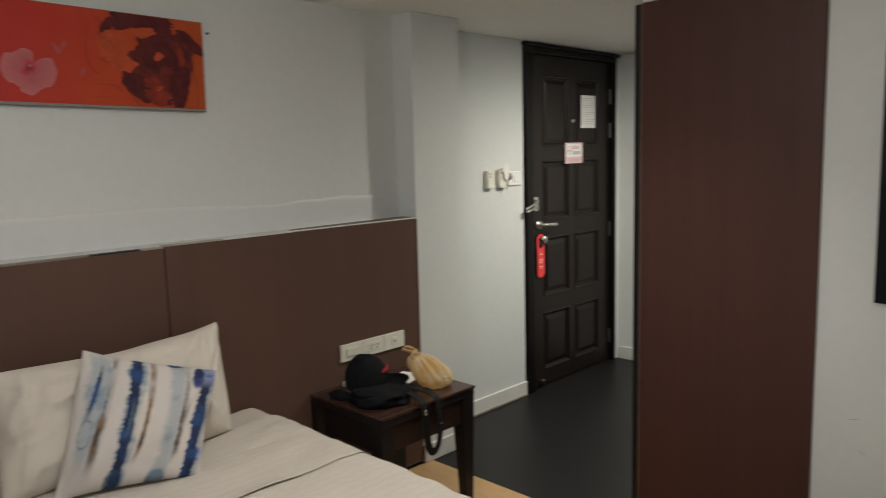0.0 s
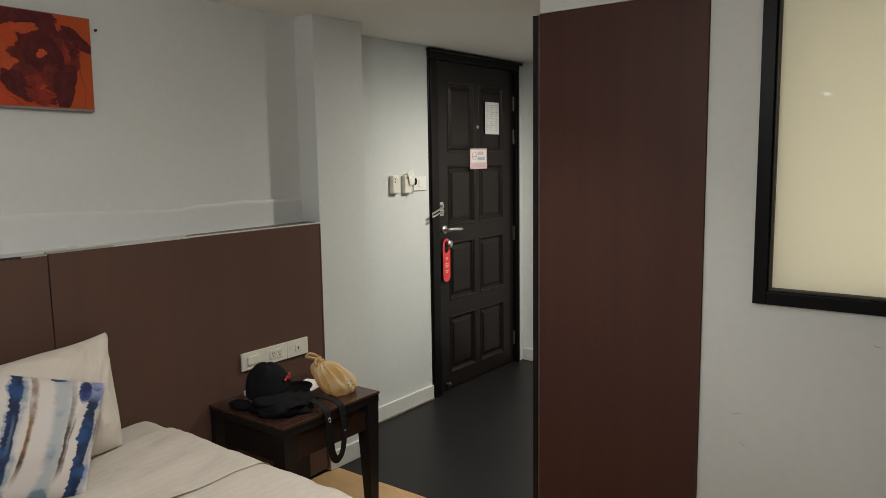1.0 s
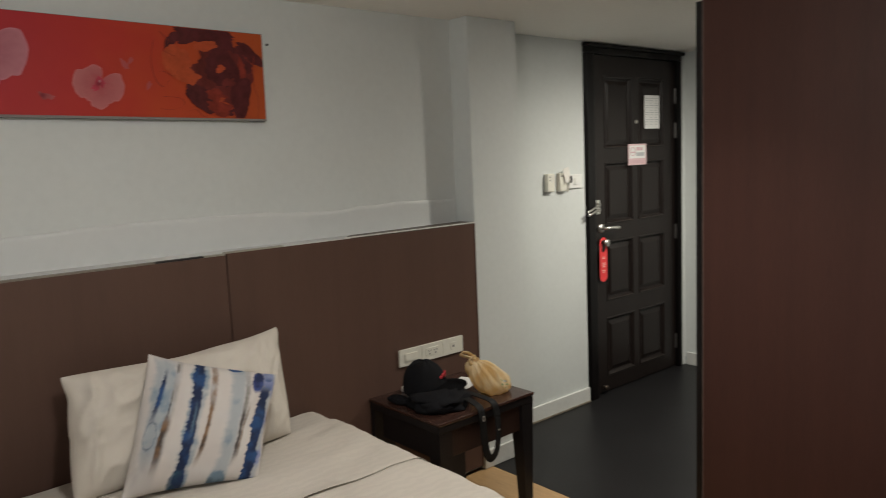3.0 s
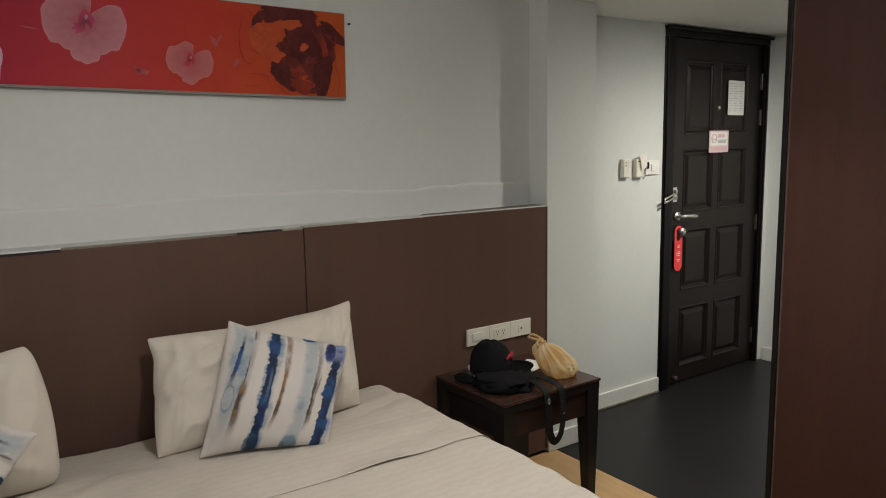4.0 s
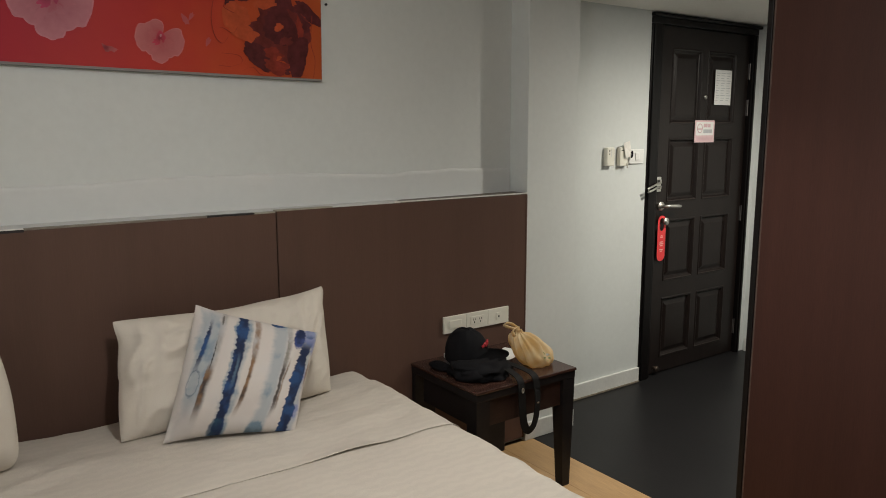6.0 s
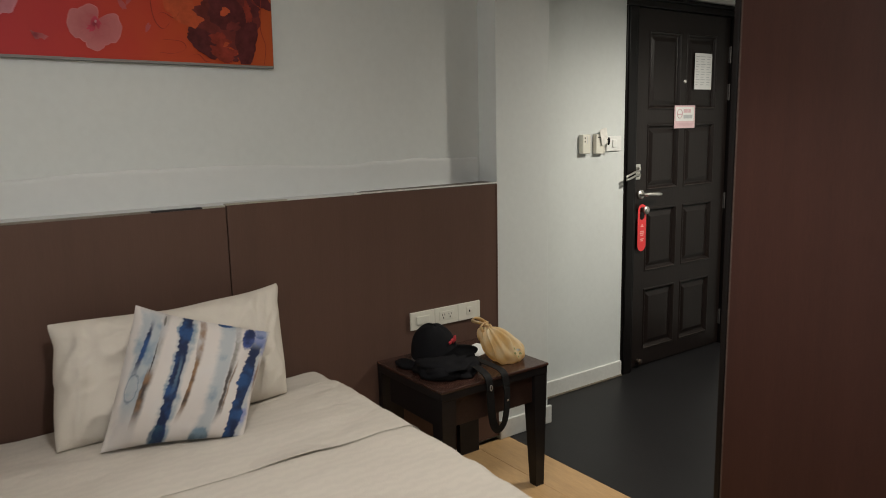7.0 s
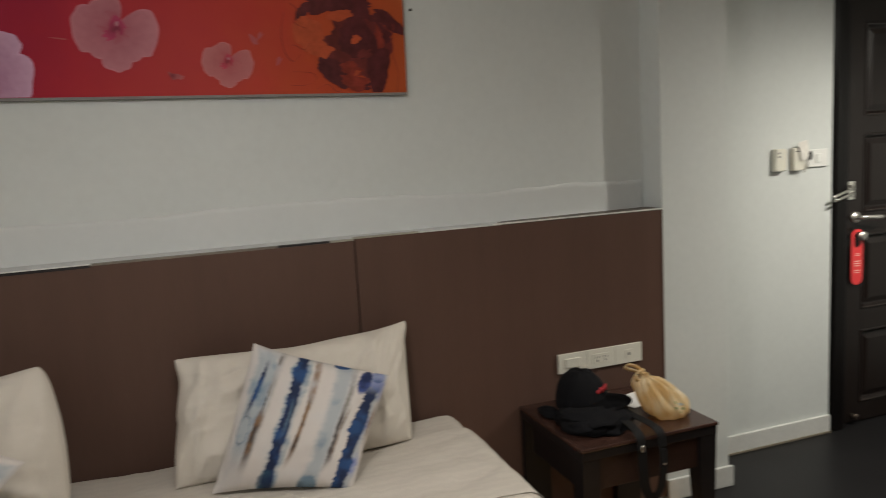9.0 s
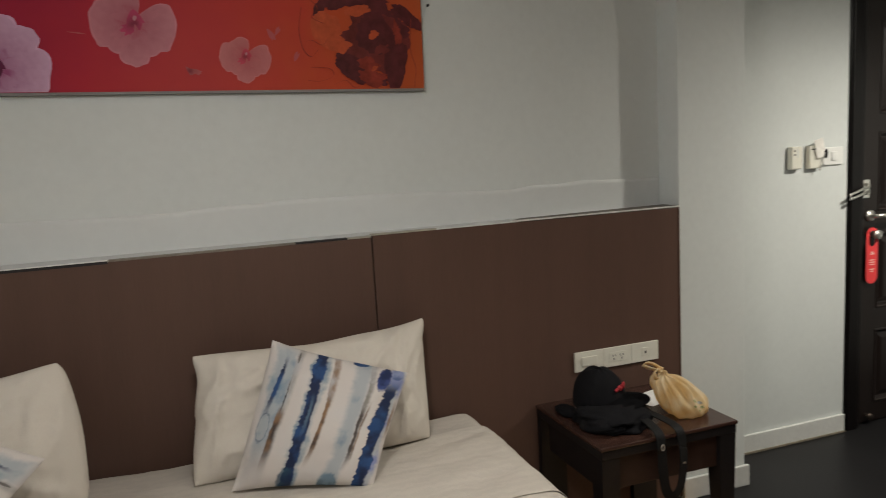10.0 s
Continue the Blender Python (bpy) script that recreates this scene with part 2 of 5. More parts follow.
for x0, x1, z0, z1 in ((WIN_X0 + FW, WIN_X0 + FW + 0.010, WIN_Z0 + FW, WIN_Z1 - FW), (WIN_X1 - FW - 0.010, WIN_X1 - FW, WIN_Z0 + FW, WIN_Z1 - FW), (WIN_X0 + FW + 0.010, WIN_X1 - FW - 0.010, WIN_Z0 + FW, WIN_Z0 + FW + 0.010), (WIN_X0 + FW + 0.010, WIN_X1 - FW - 0.010, WIN_Z1 - FW - 0.010, WIN_Z1 - FW)):
    part("glazing_bead", box(x0, x1, BW0 + 0.004, BW0 + 0.02, z0, z1, 0.003), BEAD, win)
part("pane", box(WIN_X0 + FW, WIN_X1 - FW, BW0 + 0.022, BW0 + 0.03, WIN_Z0 + FW, WIN_Z1 - FW), GLASS, win)

# downlight fittings
GLOW = bpy.data.materials.new("lamp_glow")
GLOW.use_nodes = True
GLOW.node_tree.nodes["Principled BSDF"].inputs["Emission Color"].default_value = (1, 0.93, 0.82, 1)
GLOW.node_tree.nodes["Principled BSDF"].inputs["Emission Strength"].default_value = 6
for lx, ly, _, _, _, _ in DOWNLIGHTS:
    dl = thing("downlight", "round white recessed ceiling downlight, lit", "ceiling light", "ceiling downlights", (lx, ly, CEIL))
    bm = bmesh.new()
    prof = [(0.052, -0.001), (0.055, -0.006), (0.066, -0.006), (0.070, -0.001)]
    grid_mesh(bm, [[(r * math.cos(a), r * math.sin(a), z) for a in (2 * math.pi * k / 32 for k in range(32))] for r, z in prof], True)
    part("trim_ring", bm, WHITEPLASTIC, dl, smooth=True)
    part("diffuser", disc(bmesh.new(), (0, 0, -0.006), (0, 0, 1), 0.051, 0.005, 32), GLOW, dl)
for lx, ly, _, _, _ in GLOBES:
    gl = thing("unseen_ceiling_lamp", "unseen small bare ceiling lamp on a white rose, lit", "ceiling light", "bedroom ceiling lamps", (lx, ly, CEIL))
    part("ceiling_rose", disc(bmesh.new(), (0, 0, -0.02), (0, 0, 1), 0.05, 0.02, 32), WHITEPLASTIC, gl, smooth=True)
    part("lamp_holder", disc(bmesh.new(), (0, 0, -0.09), (0, 0, 1), 0.018, 0.07, 20), WHITEPLASTIC, gl, smooth=True)

# ---------- entrance door ----------
door = tagged(thing("door_1", "dark brown eight panel entrance door, closed", "door"), kind="structure")
FX = SX + 0.008
for y0, y1, z0, z1 in ((DY0, DY0 + 0.097, 0, DZ - 0.055), (DY1 - 0.045, DY1, 0, DZ - 0.055)):
    bm = box(-0.36, FX, y0, y1, z0, z1, 0.006)
    bm_box(bm, FX - 0.002, FX + 0.008, y0 + 0.012, y1 - 0.022, z0, z1 - 0.004, 0.004)
    part("door_frame", bm, FRAMEWOOD, door, "black painted timber door frame")
bm = box(-0.36, FX, DY0, DY1, DZ - 0.055, DZ - 0.018, 0.004)
bm_box(bm, -0.36, FX + 0.02, DY0 - 0.004, DY1 + 0.012, DZ - 0.02, DZ, 0.006)
part("door_head", bm, FRAMEWOOD, door, "black painted door head with a small cornice")
LX = -0.266                                       # face of the leaf
LY0, LY1, LZ1 = DY0 + 0.099, DY1 - 0.047, DZ - 0.058
COLS = ((3.945, 4.235), (4.285, 4.580))
ROWZ = ((0.100, 0.475), (0.575, 0.952), (1.052, 1.432), (1.510, 1.945))
bm = bmesh.new()
ya = [LY0, COLS[0][0], COLS[0][1], COLS[1][0], COLS[1][1], LY1]
za = [0.008] + [z for r in ROWZ for z in r] + [LZ1]
for i in range(5):
    for j in range(9):
        if i in (1, 3) and j % 2:
            continue
        bm_box(bm, LX - 0.04, LX, ya[i], ya[i + 1], za[j], za[j + 1])
bmesh.ops.remove_doubles(bm, verts=bm.verts[:], dist=1e-5)
leaf = part("leaf", bm, DOORWOOD, door)
def raised_panel(y0, y1, z0, z1):
    """Sunk moulding with a fielded centre."""
    bm = bmesh.new()
    prof = [(0.0, 0.0), (0.003, 0.003), (0.008, 0.004), (0.013, 0.0015), (0.018, -0.005), (0.021, -0.012), (0.025, -0.0145), (0.031, -0.0145), (0.052, -0.006), (0.056, -0.005)]
    rows = [[(LX + h, y, z) for y, z in ((y0 + d, z0 + d), (y1 - d, z0 + d), (y1 - d, z1 - d), (y0 + d, z1 - d))] for d, h in prof]
    vr = grid_mesh(bm, rows, True)
    bm.faces.new(vr[-1])
    return bm
LITEDGE = mat("lit_dusty_door_wood", (0.042, 0.031, 0.026), 0.45, vary=0.55, scale=9, spec=0.3)
for y0, y1 in COLS:
    for z0, z1 in ROWZ:
        panel = part("panel", raised_panel(y0, y1, z0, z1), DOORWOOD, leaf)
        # lower moulding's upper edge: rubbed dust and its bright highlight, both painted lighter brown
        bm = box(LX - 0.012, LX + 0.0045, y0 + 0.012, y1 - 0.012, z0 + 0.0085, z0 + 0.0125, 0.0012, 1)
        part("pale_worn_edge", bm, LITEDGE, panel, "dusty rubbed lower moulding edge with its highlight painted in")
AGED = mat("tarnished_steel", (0.19, 0.18, 0.175), 0.45, metal=0.8, vary=0.15)
for z in (0.18, 0.94, 1.615, 1.84):
    bm = ring_tube(bmesh.new(), [(LX + 0.009, LY1 + 0.001, z - 0.05), (LX + 0.009, LY1 + 0.001, z + 0.05)], 0.0035, 10)
    bm_box(bm, LX + 0.0005, LX + 0.004, LY1 - 0.006, LY1 - 0.001, z - 0.048, z + 0.048)
    part("hinge", bm, AGED, door, "small tarnished hinge")
# lever handle
bm = disc(bmesh.new(), (LX, 3.895, 1.035), (1, 0, 0), 0.026, 0.0115)
handle = part("door_handle", bm, STEEL, door, "satin steel lever handle on a round rose", True)
bm = ring_tube(bmesh.new(), [(LX + 0.008, 3.895, 1.035), (LX + 0.035, 3.895, 1.035), (LX + 0.048, 3.90, 1.036), (LX + 0.053, 3.915, 1.037), (LX + 0.054, 3.95, 1.036), (LX + 0.052, 4.0, 1.032), (LX + 0.045, 4.028, 1.030)], [0.010, 0.010, 0.0105, 0.0105, 0.010, 0.01155, 0.008], 12)
part("lever", bm, STEEL, handle, smooth=True)
# thumb-turn below
bm = disc(bmesh.new(), (LX, 3.915, 0.945), (1, 0, 0), 0.012, 0.024)
knob = part("knob", bm, STEEL, door, "small round steel knob", True)
part("knob_cap", disc(bmesh.new(), (LX + 0.024, 3.915, 0.945), (1, 0, 0), 0.022, 0.014), STEEL, knob, smooth=True)
# swing bar latch
bm = box(LX + 0.0003, LX + 0.012, 3.834, 3.880, 1.122, 1.208, 0.002)
bm_box(bm, LX + 0.004, LX + 0.03, 3.846, 3.862, 1.138, 1.154, 0.003)
bm_box(bm, LX + 0.004, LX + 0.03, 3.846, 3.862, 1.178, 1.194, 0.003)
latch = part("door_latch", bm, STEEL, door, "steel swing bar door guard")
bm = bmesh.new()
loop = [(LX + 0.03, 3.856, 1.176), (LX + 0.047, 3.79, 1.168), (LX + 0.062, 3.735, 1.158), (LX + 0.068, 3.700, 1.150), (LX + 0.068, 3.702, 1.130), (LX + 0.060, 3.738, 1.136), (LX + 0.045, 3.795, 1.146), (LX + 0.03, 3.856, 1.154)]
ring_tube(bm, loop, 0.006, 8)
part("swing_bar", bm, STEEL, latch, smooth=True)
part("peephole", disc(bmesh.new(), (LX, 4.272, 1.672), (1, 0, 0), 0.0115, 0.006), STEEL, door, "small brass peephole", True)
bm = disc(bmesh.new(), (LX, 3.90, 0.042), (1, 0, 0), 0.012, 0.02)
disc(bm, (LX + 0.02, 3.90, 0.042), (1, 0, 0), 0.017, 0.01)
part("door_stop", bm, mat("old_bronze", (0.10, 0.075, 0.06), 0.4, metal=0.8, vary=0.15), door, "round dark bronze door stop", True)

# ---------- headboard ----------
hb = thing("headboard", "dark brown laminate wall panel headboard with a ledge", "headboard")
for y0, y1, top in ((-1.05, 0.161, 1.184), (0.163, 1.397, 1.185), (1.401, PY0 - 0.002, 1.190)):
    part("panel", box(-0.024, HX, y0, y1, 0.02, top, 0.0025), LAMINATE, hb)
part("seam_backing", box(-0.0248, -0.0242, 0.14, 0.18, 0.02, 1.18), DARKEDGE, hb)
# the wall's reflection in the ledge top, put into a matt near-white
LEDGE = mat("ledge_mirrored_wall", (0.60, 0.61, 0.61), 0.55, vary=0.03, scale=6)
DUSTY = mat("ledge_dusty", (0.20, 0.17, 0.14), 0.55, vary=0.2, scale=14)
DARKSTRIP = mat("ledge_dark", (0.012, 0.010, 0.010), 0.7, vary=0.2, scale=14)
GREYTOP = mat("ledge_grey", (0.36, 0.34, 0.29), 0.5, vary=0.15, scale=14)
BROWNTOP = mat("ledge_brown", (0.10, 0.078, 0.060), 0.45, vary=0.25, scale=10)
ALU = mat("ledge_edge_metal", (0.85, 0.84, 0.81), 0.5, metal=0.6, vary=0.06)
for y0, y1, z in ((-1.03, PY0 - 0.002, 1.1862),):
    part("ledge_board", box(WX + 0.0036, -0.0257, y0, y1 - 0.0005, z, z + 0.005, 0.001), LEDGE, hb, "ledge board coloured white like the wall it mirrors")
for y0, y1, depth, z, m in ((0.60, 1.15, 0.026, 1.1855, DUSTY), (1.15, 1.318, 0.026, 1.1855, DARKSTRIP), (1.318, 1.397, 0.026, 1.1855, GREYTOP), (1.397, 1.626, 0.024, 1.1905, GREYTOP), (1.626, 1.93, 0.024, 1.1905, LEDGE), (1.93, PY0 - 0.002, 0.024, 1.1905, BROWNTOP)):
    part("ledge_strip", box(HX - 0.0255, HX, y0 + 0.0005, y1 - 0.0005, z, z + 0.0052, 0.001), m, hb)
# a thin brown wedge that widens towards the pilaster
bm = bmesh.new()
for z in (1.1958, 1.1972):
    for p in ((-0.060, 1.965), (-0.0005, 1.90), (-0.0005, PY0 - 0.003), (-0.098, PY0 - 0.003)):
        bm.verts.new((*p, z))
bm.verts.ensure_lookup_table()
v = bm.verts
for q in ((3, 2, 1, 0), (4, 5, 6, 7), (0, 1, 5, 4), (1, 2, 6, 5), (2, 3, 7, 6), (3, 0, 4, 7)):
    bm.faces.new([v[i] for i in q])
part("brown_wedge", bm, BROWNTOP, hb, "thin brown wedge on the ledge")
# a bright edge profile with a thin dark strip before it
part("ledge_strip", box(HX - 0.0255, HX - 0.0095, -1.03, 0.5995, 1.1855, 1.1907, 0.001), LEDGE, hb)
part("metal_edging", box(HX - 0.0094, HX, -1.03, 0.5995, 1.1855, 1.1912), ALU, hb, "thin bright metal edging")
part("dark_front_strip", box(HX + 0.0003, HX + 0.0018, -1.03, 0.5995, 1.1805, 1.1885), DARKSTRIP, hb, "thin dark strip along the board edge")
for y0, y1, z in ((1.90, PY0 - 0.003, 1.1925),):
    part("metal_edging", box(HX, HX + 0.002, y0, y1, z, z + 0.0058), ALU, hb, "thin bright metal edging")
part("end_edging", box(HX, HX + 0.002, PY0 - 0.008, PY0 - 0.002, 0.02, 1.190), LAMINATE, hb)

# ---------- wardrobe ----------
wr = thing("wardrobe", "tall reddish brown laminate wardrobe built to the wall", "wardrobe")
part("side_panel", box(1.128, 1.7265, WARDY, WARDY + 0.02, 0.0, 1.986, 0.0015), WARDROBE, wr)
part("edge_strip", box(1.122, 1.128, WARDY + 0.001, WARDY + 0.02, 0.0, 1.984), mat("pale_worn_edge", (0.10, 0.07, 0.06), 0.4, vary=0.4, scale=20), wr, "worn edge banding")
part("carcass", box(1.128, 1.7265, WARDY + 0.02, ENDY - 0.02, 0.0, 1.986), DARKEDGE, wr)
for y0, y1 in ((WARDY - 0.004, 3.36), (3.364, 4.08), (4.084, ENDY - 0.02)):
    d = part("wardrobe_door", box(1.102, 1.121, y0, y1, 0.03, 1.982, 0.002), DARKEDGE, wr, "dark wardrobe door")
    part("door_pull", box(1.085, 1.102, y1 - 0.05, y1 - 0.038, 0.98, 1.12, 0.003), STEEL, d)


# ---------- bed ----------
def soft_box(x0, x1, y0, y1, z0, z1, r, rough_fn, nx=90, ny=90):
    """A soft block: a flat top that rounds into upright sides, with small creases."""
    def line(a, b, n):
        k = 7
        arc = [(a + r - r * math.cos(t), r - r * math.sin(t)) for t in (math.pi / 2 * i / k for i in range(k))]
        mid = [(a + r + (b - a - 2 * r) * i / n, 0.0) for i in range(n + 1)]
        end = [(b - (p - a), d) for p, d in reversed(arc)]
        H = z1 - z0
        return [(a, H), (a, H * 0.5)] + arc + mid + end + [(b, H * 0.5), (b, H)]
    xs, ys = line(x0, x1, nx), line(y0, y1, ny)
    bm = bmesh.new()
    rows = []
    for x, dx in xs:
        row = []
        for y, dy in ys:
            z = max(z0, z1 - max(dx, dy) - 0.25 * min(dx, dy))
            if z > z1 - 0.1:
                z += rough_fn(x, y)
            row.append((x, y, z))
        rows.append(row)
    grid_mesh(bm, rows)
    return bm


def sheet_creases(x, y):
    v = 0.008 * noise.noise((x * 2.2, y * 3.0, 0.3)) + 0.009 * abs(noise.noise((x * 7.0 + y * 2, y * 2.2 - x, 4.1)))
    return v + 0.004 * noise.noise((x * 16 + y * 3, y * 6, 7.7)) + 0.004 * (1 - abs(noise.noise((x * 3.5 - y * 4, y * 2 + x * 2, 2.2)))) ** 8


SHEET = mat("bed_linen", (0.555, 0.510, 0.455), 0.8, vary=0.035, scale=7, bump=0.25, bump_scale=300)
# woven satin stripes across the linen
nt = SHEET.node_tree
tc = nt.nodes.new("ShaderNodeTexCoord")
wv = nt.nodes.new("ShaderNodeTexWave")
wv.wave_profile, wv.bands_direction = "SIN", "X"
wv.inputs["Scale"].default_value, wv.inputs["Distortion"].default_value = 9.0, 5.0
wv.inputs["Detail"].default_value, wv.inputs["Detail Scale"].default_value = 2.0, 3.0
nt.links.new(tc.outputs["Object"], wv.inputs["Vector"])
rg = nt.nodes.new("ShaderNodeMapRange")
rg.inputs["From Min"].default_value, rg.inputs["From Max"].default_value = 0.45, 0.55
rg.inputs["To Min"].default_value, rg.inputs["To Max"].default_value = 0.68, 0.8
nt.links.new(wv.outputs["Fac"], rg.inputs[0])
nt.links.new(rg.outputs[0], nt.nodes["Principled BSDF"].inputs["Roughness"])

old = [l for l in nt.links if l.to_socket == nt.nodes["Principled BSDF"].inputs["Base Color"]][0].from_socket
tone = nt.nodes.new("ShaderNodeMix")
tone.data_type, tone.blend_type = "RGBA", "MULTIPLY"
tone.inputs[0].default_value = 1.0
rt = nt.nodes.new("ShaderNodeMapRange")
rt.inputs["From Min"].default_value, rt.inputs["From Max"].default_value = 0.3, 0.7
rt.inputs["To Min"].default_value, rt.inputs["To Max"].default_value = 0.95, 1.0
nt.links.new(wv.outputs["Fac"], rt.inputs[0])
nt.links.new(old, tone.inputs[6])
nt.links.new(rt.outputs[0], tone.inputs[7])
nt.links.new(tone.outputs[2], nt.nodes["Principled BSDF"].inputs["Base Color"])

# the stripes stand a little proud, like seersucker
pb = nt.nodes["Principled BSDF"]
flat = [l for l in nt.links if l.to_socket == pb.inputs["Normal"]][0].from_socket
puck = nt.nodes.new("ShaderNodeBump")
puck.inputs["Strength"].default_value, puck.inputs["Distance"].default_value = 0.085, 0.004
nt.links.new(wv.outputs["Fac"], puck.inputs["Height"])
nt.links.new(flat, puck.inputs["Normal"])
nt.links.new(puck.outputs[0], pb.inputs["Normal"])

BX1, BY0, BY1, BZ = 2.04, -0.40, 1.712, 0.543
bed = thing("bed", "wide bed made up with cream linen against the headboard", "bed")
part("bed_base", box(0.03, BX1 - 0.03, BY0 + 0.03, BY1 - 0.03, 0.0, 0.24, 0.01), TABLEWOOD, bed, "dark bed base")
part("mattress", soft_box(0.006, BX1, BY0, BY1, 0.235, BZ, 0.055, sheet_creases), SHEET, bed, "mattress in a cream fitted sheet", True)

R, H = 0.06, 0.28
def across(pad_out):
    """Places over the bed from one side hem to the other, with the drop at the edges."""
    a, c = BY0 - pad_out, BY1 + pad_out
    yl = [(a - 0.004, H), (a - 0.002, H / 2)]
    yl += [(a + R - R * math.cos(t), R - R * math.sin(t)) for t in (math.pi / 2 * i / 8 for i in range(8))]
    yl += [(a + R + (c - a - 2 * R) * i / 110, 0) for i in range(111)]
    yl += [(c - R + R * math.sin(t), R - R * math.cos(t)) for t in (math.pi / 2 * i / 8 for i in range(1, 9))]
    return yl + [(c + 0.002, H / 2), (c + 0.004, H)]


def drape(x_from, x_to, lift, out, lip=None, n=80, foot=False):
    """A sheet laid over the bed between two lines across it."""
    bm = bmesh.new()
    rows = []
    yl = across(out)
    for k in range(n):
        row = []
        for y, dy in yl:
            u = k / (n - 1)
            a, c = x_from(y), x_to(y)
            x = a + (c - a) * u
            z = BZ + lift - dy + (sheet_creases(x, y) if dy < 0.1 else 0)
            if lip and dy < 0.05:
                z += lip(y) * max(0.0, 1 - (1 - u) / 0.10) ** 2
            row.append((x, y, z))
        rows.append(row)
    if foot:
        rows.append([(x_to(y) + 0.01, y, max(0.25, BZ - 0.15 - dy)) for y, dy in yl])
        rows.append([(x_to(y) + 0.012, y, 0.245) for y, dy in yl])
    else:
        rows.append([(p[0] - 0.002, p[1], p[2] - 0.0018) for p in rows[-1]])
        rows.append([(p[0] - 0.06, p[1], p[2] - 0.001) for p in rows[-1]])
    grid_mesh(bm, rows)
    return bm


def fold_x(y):
    return 0.20 + 0.008 * noise.noise((y * 2.0, 8.1, 0))


def free_x(y):
    return 0.690 + 0.006 * noise.noise((y * 3.3, 0.5, 0)) + 0.02 * max(0, y - 1.45)


def lifted(y):
    return 0.007 * math.exp(-((y - 1.34) / 0.11) ** 2) + 0.002 * max(0.0, noise.noise((y * 2.6, 4.4, 0)))


top = tagged(finish("top_sheet", drape(fold_x, lambda y: BX1 + 0.012, 0.004, 0.008, foot=True), SHEET, True), "cream top sheet turned back across the bed", "bed sheet")
part("turned_flap", drape(fold_x, free_x, 0.0066, 0.011, lifted), SHEET, top, "turned back sheet hem with a lifted edge", True)


def pad(name, tl, tr, br, bl, front, back, material, n=44, pinch=0.05, side=None, crease=0.006, sag=0.0, seed=0.0, power=0.42, rounding=0.03, folds=0.0, tuck_l=0.0, tuck_r=0.0, seam_wrinkles=0.0, blunt=0.0):
    """A stuffed pillow or cushion between four corners; front and back are its bulges."""
    tl, tr, br, bl = (Vector(p) for p in (tl, tr, br, bl))
    nrm = ((br - tl).cross(tr - bl)).normalized()
    if nrm.x < 0:
        nrm = -nrm
    bm = bmesh.new()
    uvl = bm.loops.layers.uv.new("UVMap")
    rows = [[], []]
    uvs = {}
    down = ((bl + br) - (tl + tr)).normalized()
    for face in (0, 1):
        for j in range(n + 1):
            row = []
            for i in range(n + 1):
                u, v = 2 * i / n - 1, 2 * j / n - 1
                u, v = math.copysign(1 - (1 - abs(u)) ** 1.25, u), math.copysign(1 - (1 - abs(v)) ** 1.25, v)
                uu = u * (1 - (pinch if side is None else side) * (1 - v * v))
                vv = v * (1 - pinch * (1 - u * u))
                q4 = (u * u * v * v) ** 4
                rd = rounding * q4 if v > 0 else (0.1 * rounding + (blunt if u > 0 else 0)) * q4
                uu, vv = uu * (1 - rd), vv * (1 - rd)
                a, b = (uu + 1) / 2, (vv + 1) / 2
                p = tl * (1 - a) * (1 - b) + tr * a * (1 - b) + br * a * b + bl * (1 - a) * b
                h = ((1 - u * u) * (1 - v * v)) ** power
                w = crease * noise.noise((u * 2.2 + seed, v * 2.2, seed)) * (0.3 + h)
                rim = 1 - min(1, 6 * min(1 - abs(u), 1 - abs(v)))
                ang = math.atan2(v, u)
                w += 0.6 * crease * noise.noise((ang * 5 + seed, 2.0 * max(abs(u), abs(v)), seed + 3)) * max(abs(u), abs(v)) ** 2 * (1 - rim)
                if folds:
                    ridge = (1 - abs(noise.noise((u * 5.5 + 0.8 * v + seed, v * 1.6, seed + 1)))) ** 5
                    ridge2 = (1 - abs(noise.noise((u * 2.6 - v + seed, v * 3.4 + u, seed + 6)))) ** 6
                    w += folds * (ridge * (0.25 + 0.75 * abs(u)) + 0.25 * ridge2) * min(1, 5 * h * h)
                edge = max(abs(u), abs(v)) ** 6
                p = p + down * (0.010 * folds / 0.018 * edge * noise.noise((ang * 1.9 + seed, 0.3, seed))) + (tr - tl).normalized() * (0.006 * folds / 0.018 * edge * noise.noise((ang * 2.1, seed, 0.7)))
                # the sides draw in below the upper corners, and small gathers run from the seams
                along = (tr - tl).normalized()
                fall = min(1.0, (v + 1) / 0.45)
                fall = fall * fall * (3 - 2 * fall)
                p = p + along * (tuck_l * max(0, -u) ** 2 * fall - tuck_r * max(0, u) ** 2 * fall)
                if seam_wrinkles:
                    lane = noise.noise((u * 7.5 + 0.9 * v + seed, v * 0.9, seed + 11))
                    w += seam_wrinkles * (1 - abs(lane)) ** 4 * (abs(u) ** 1.5) * min(1, 4 * (1 - abs(u))) * min(1, 2.5 * (1 - abs(v)))
                off = (front * h + w) if face == 0 else -(back * h)
                p = p + nrm * off + down * sag * (1 - u * u) * (0.5 + 0.5 * u) * max(0, -v)
                row.append(p)
                if face == 0:
                    uvs[(i, j)] = ((u + 1) / 2, (1 - v) / 2)
            rows[face].append(row)
    for face in (0, 1):
        vr = [[bm.verts.new(p) for p in r] for r in rows[face]]
        for j in range(n):
            for i in range(n):
                q = ((i, j), (i, j + 1), (i + 1, j + 1), (i + 1, j))
                q = q if face == 0 else q[::-1]
                f = bm.faces.new([vr[b][a] for a, b in q])
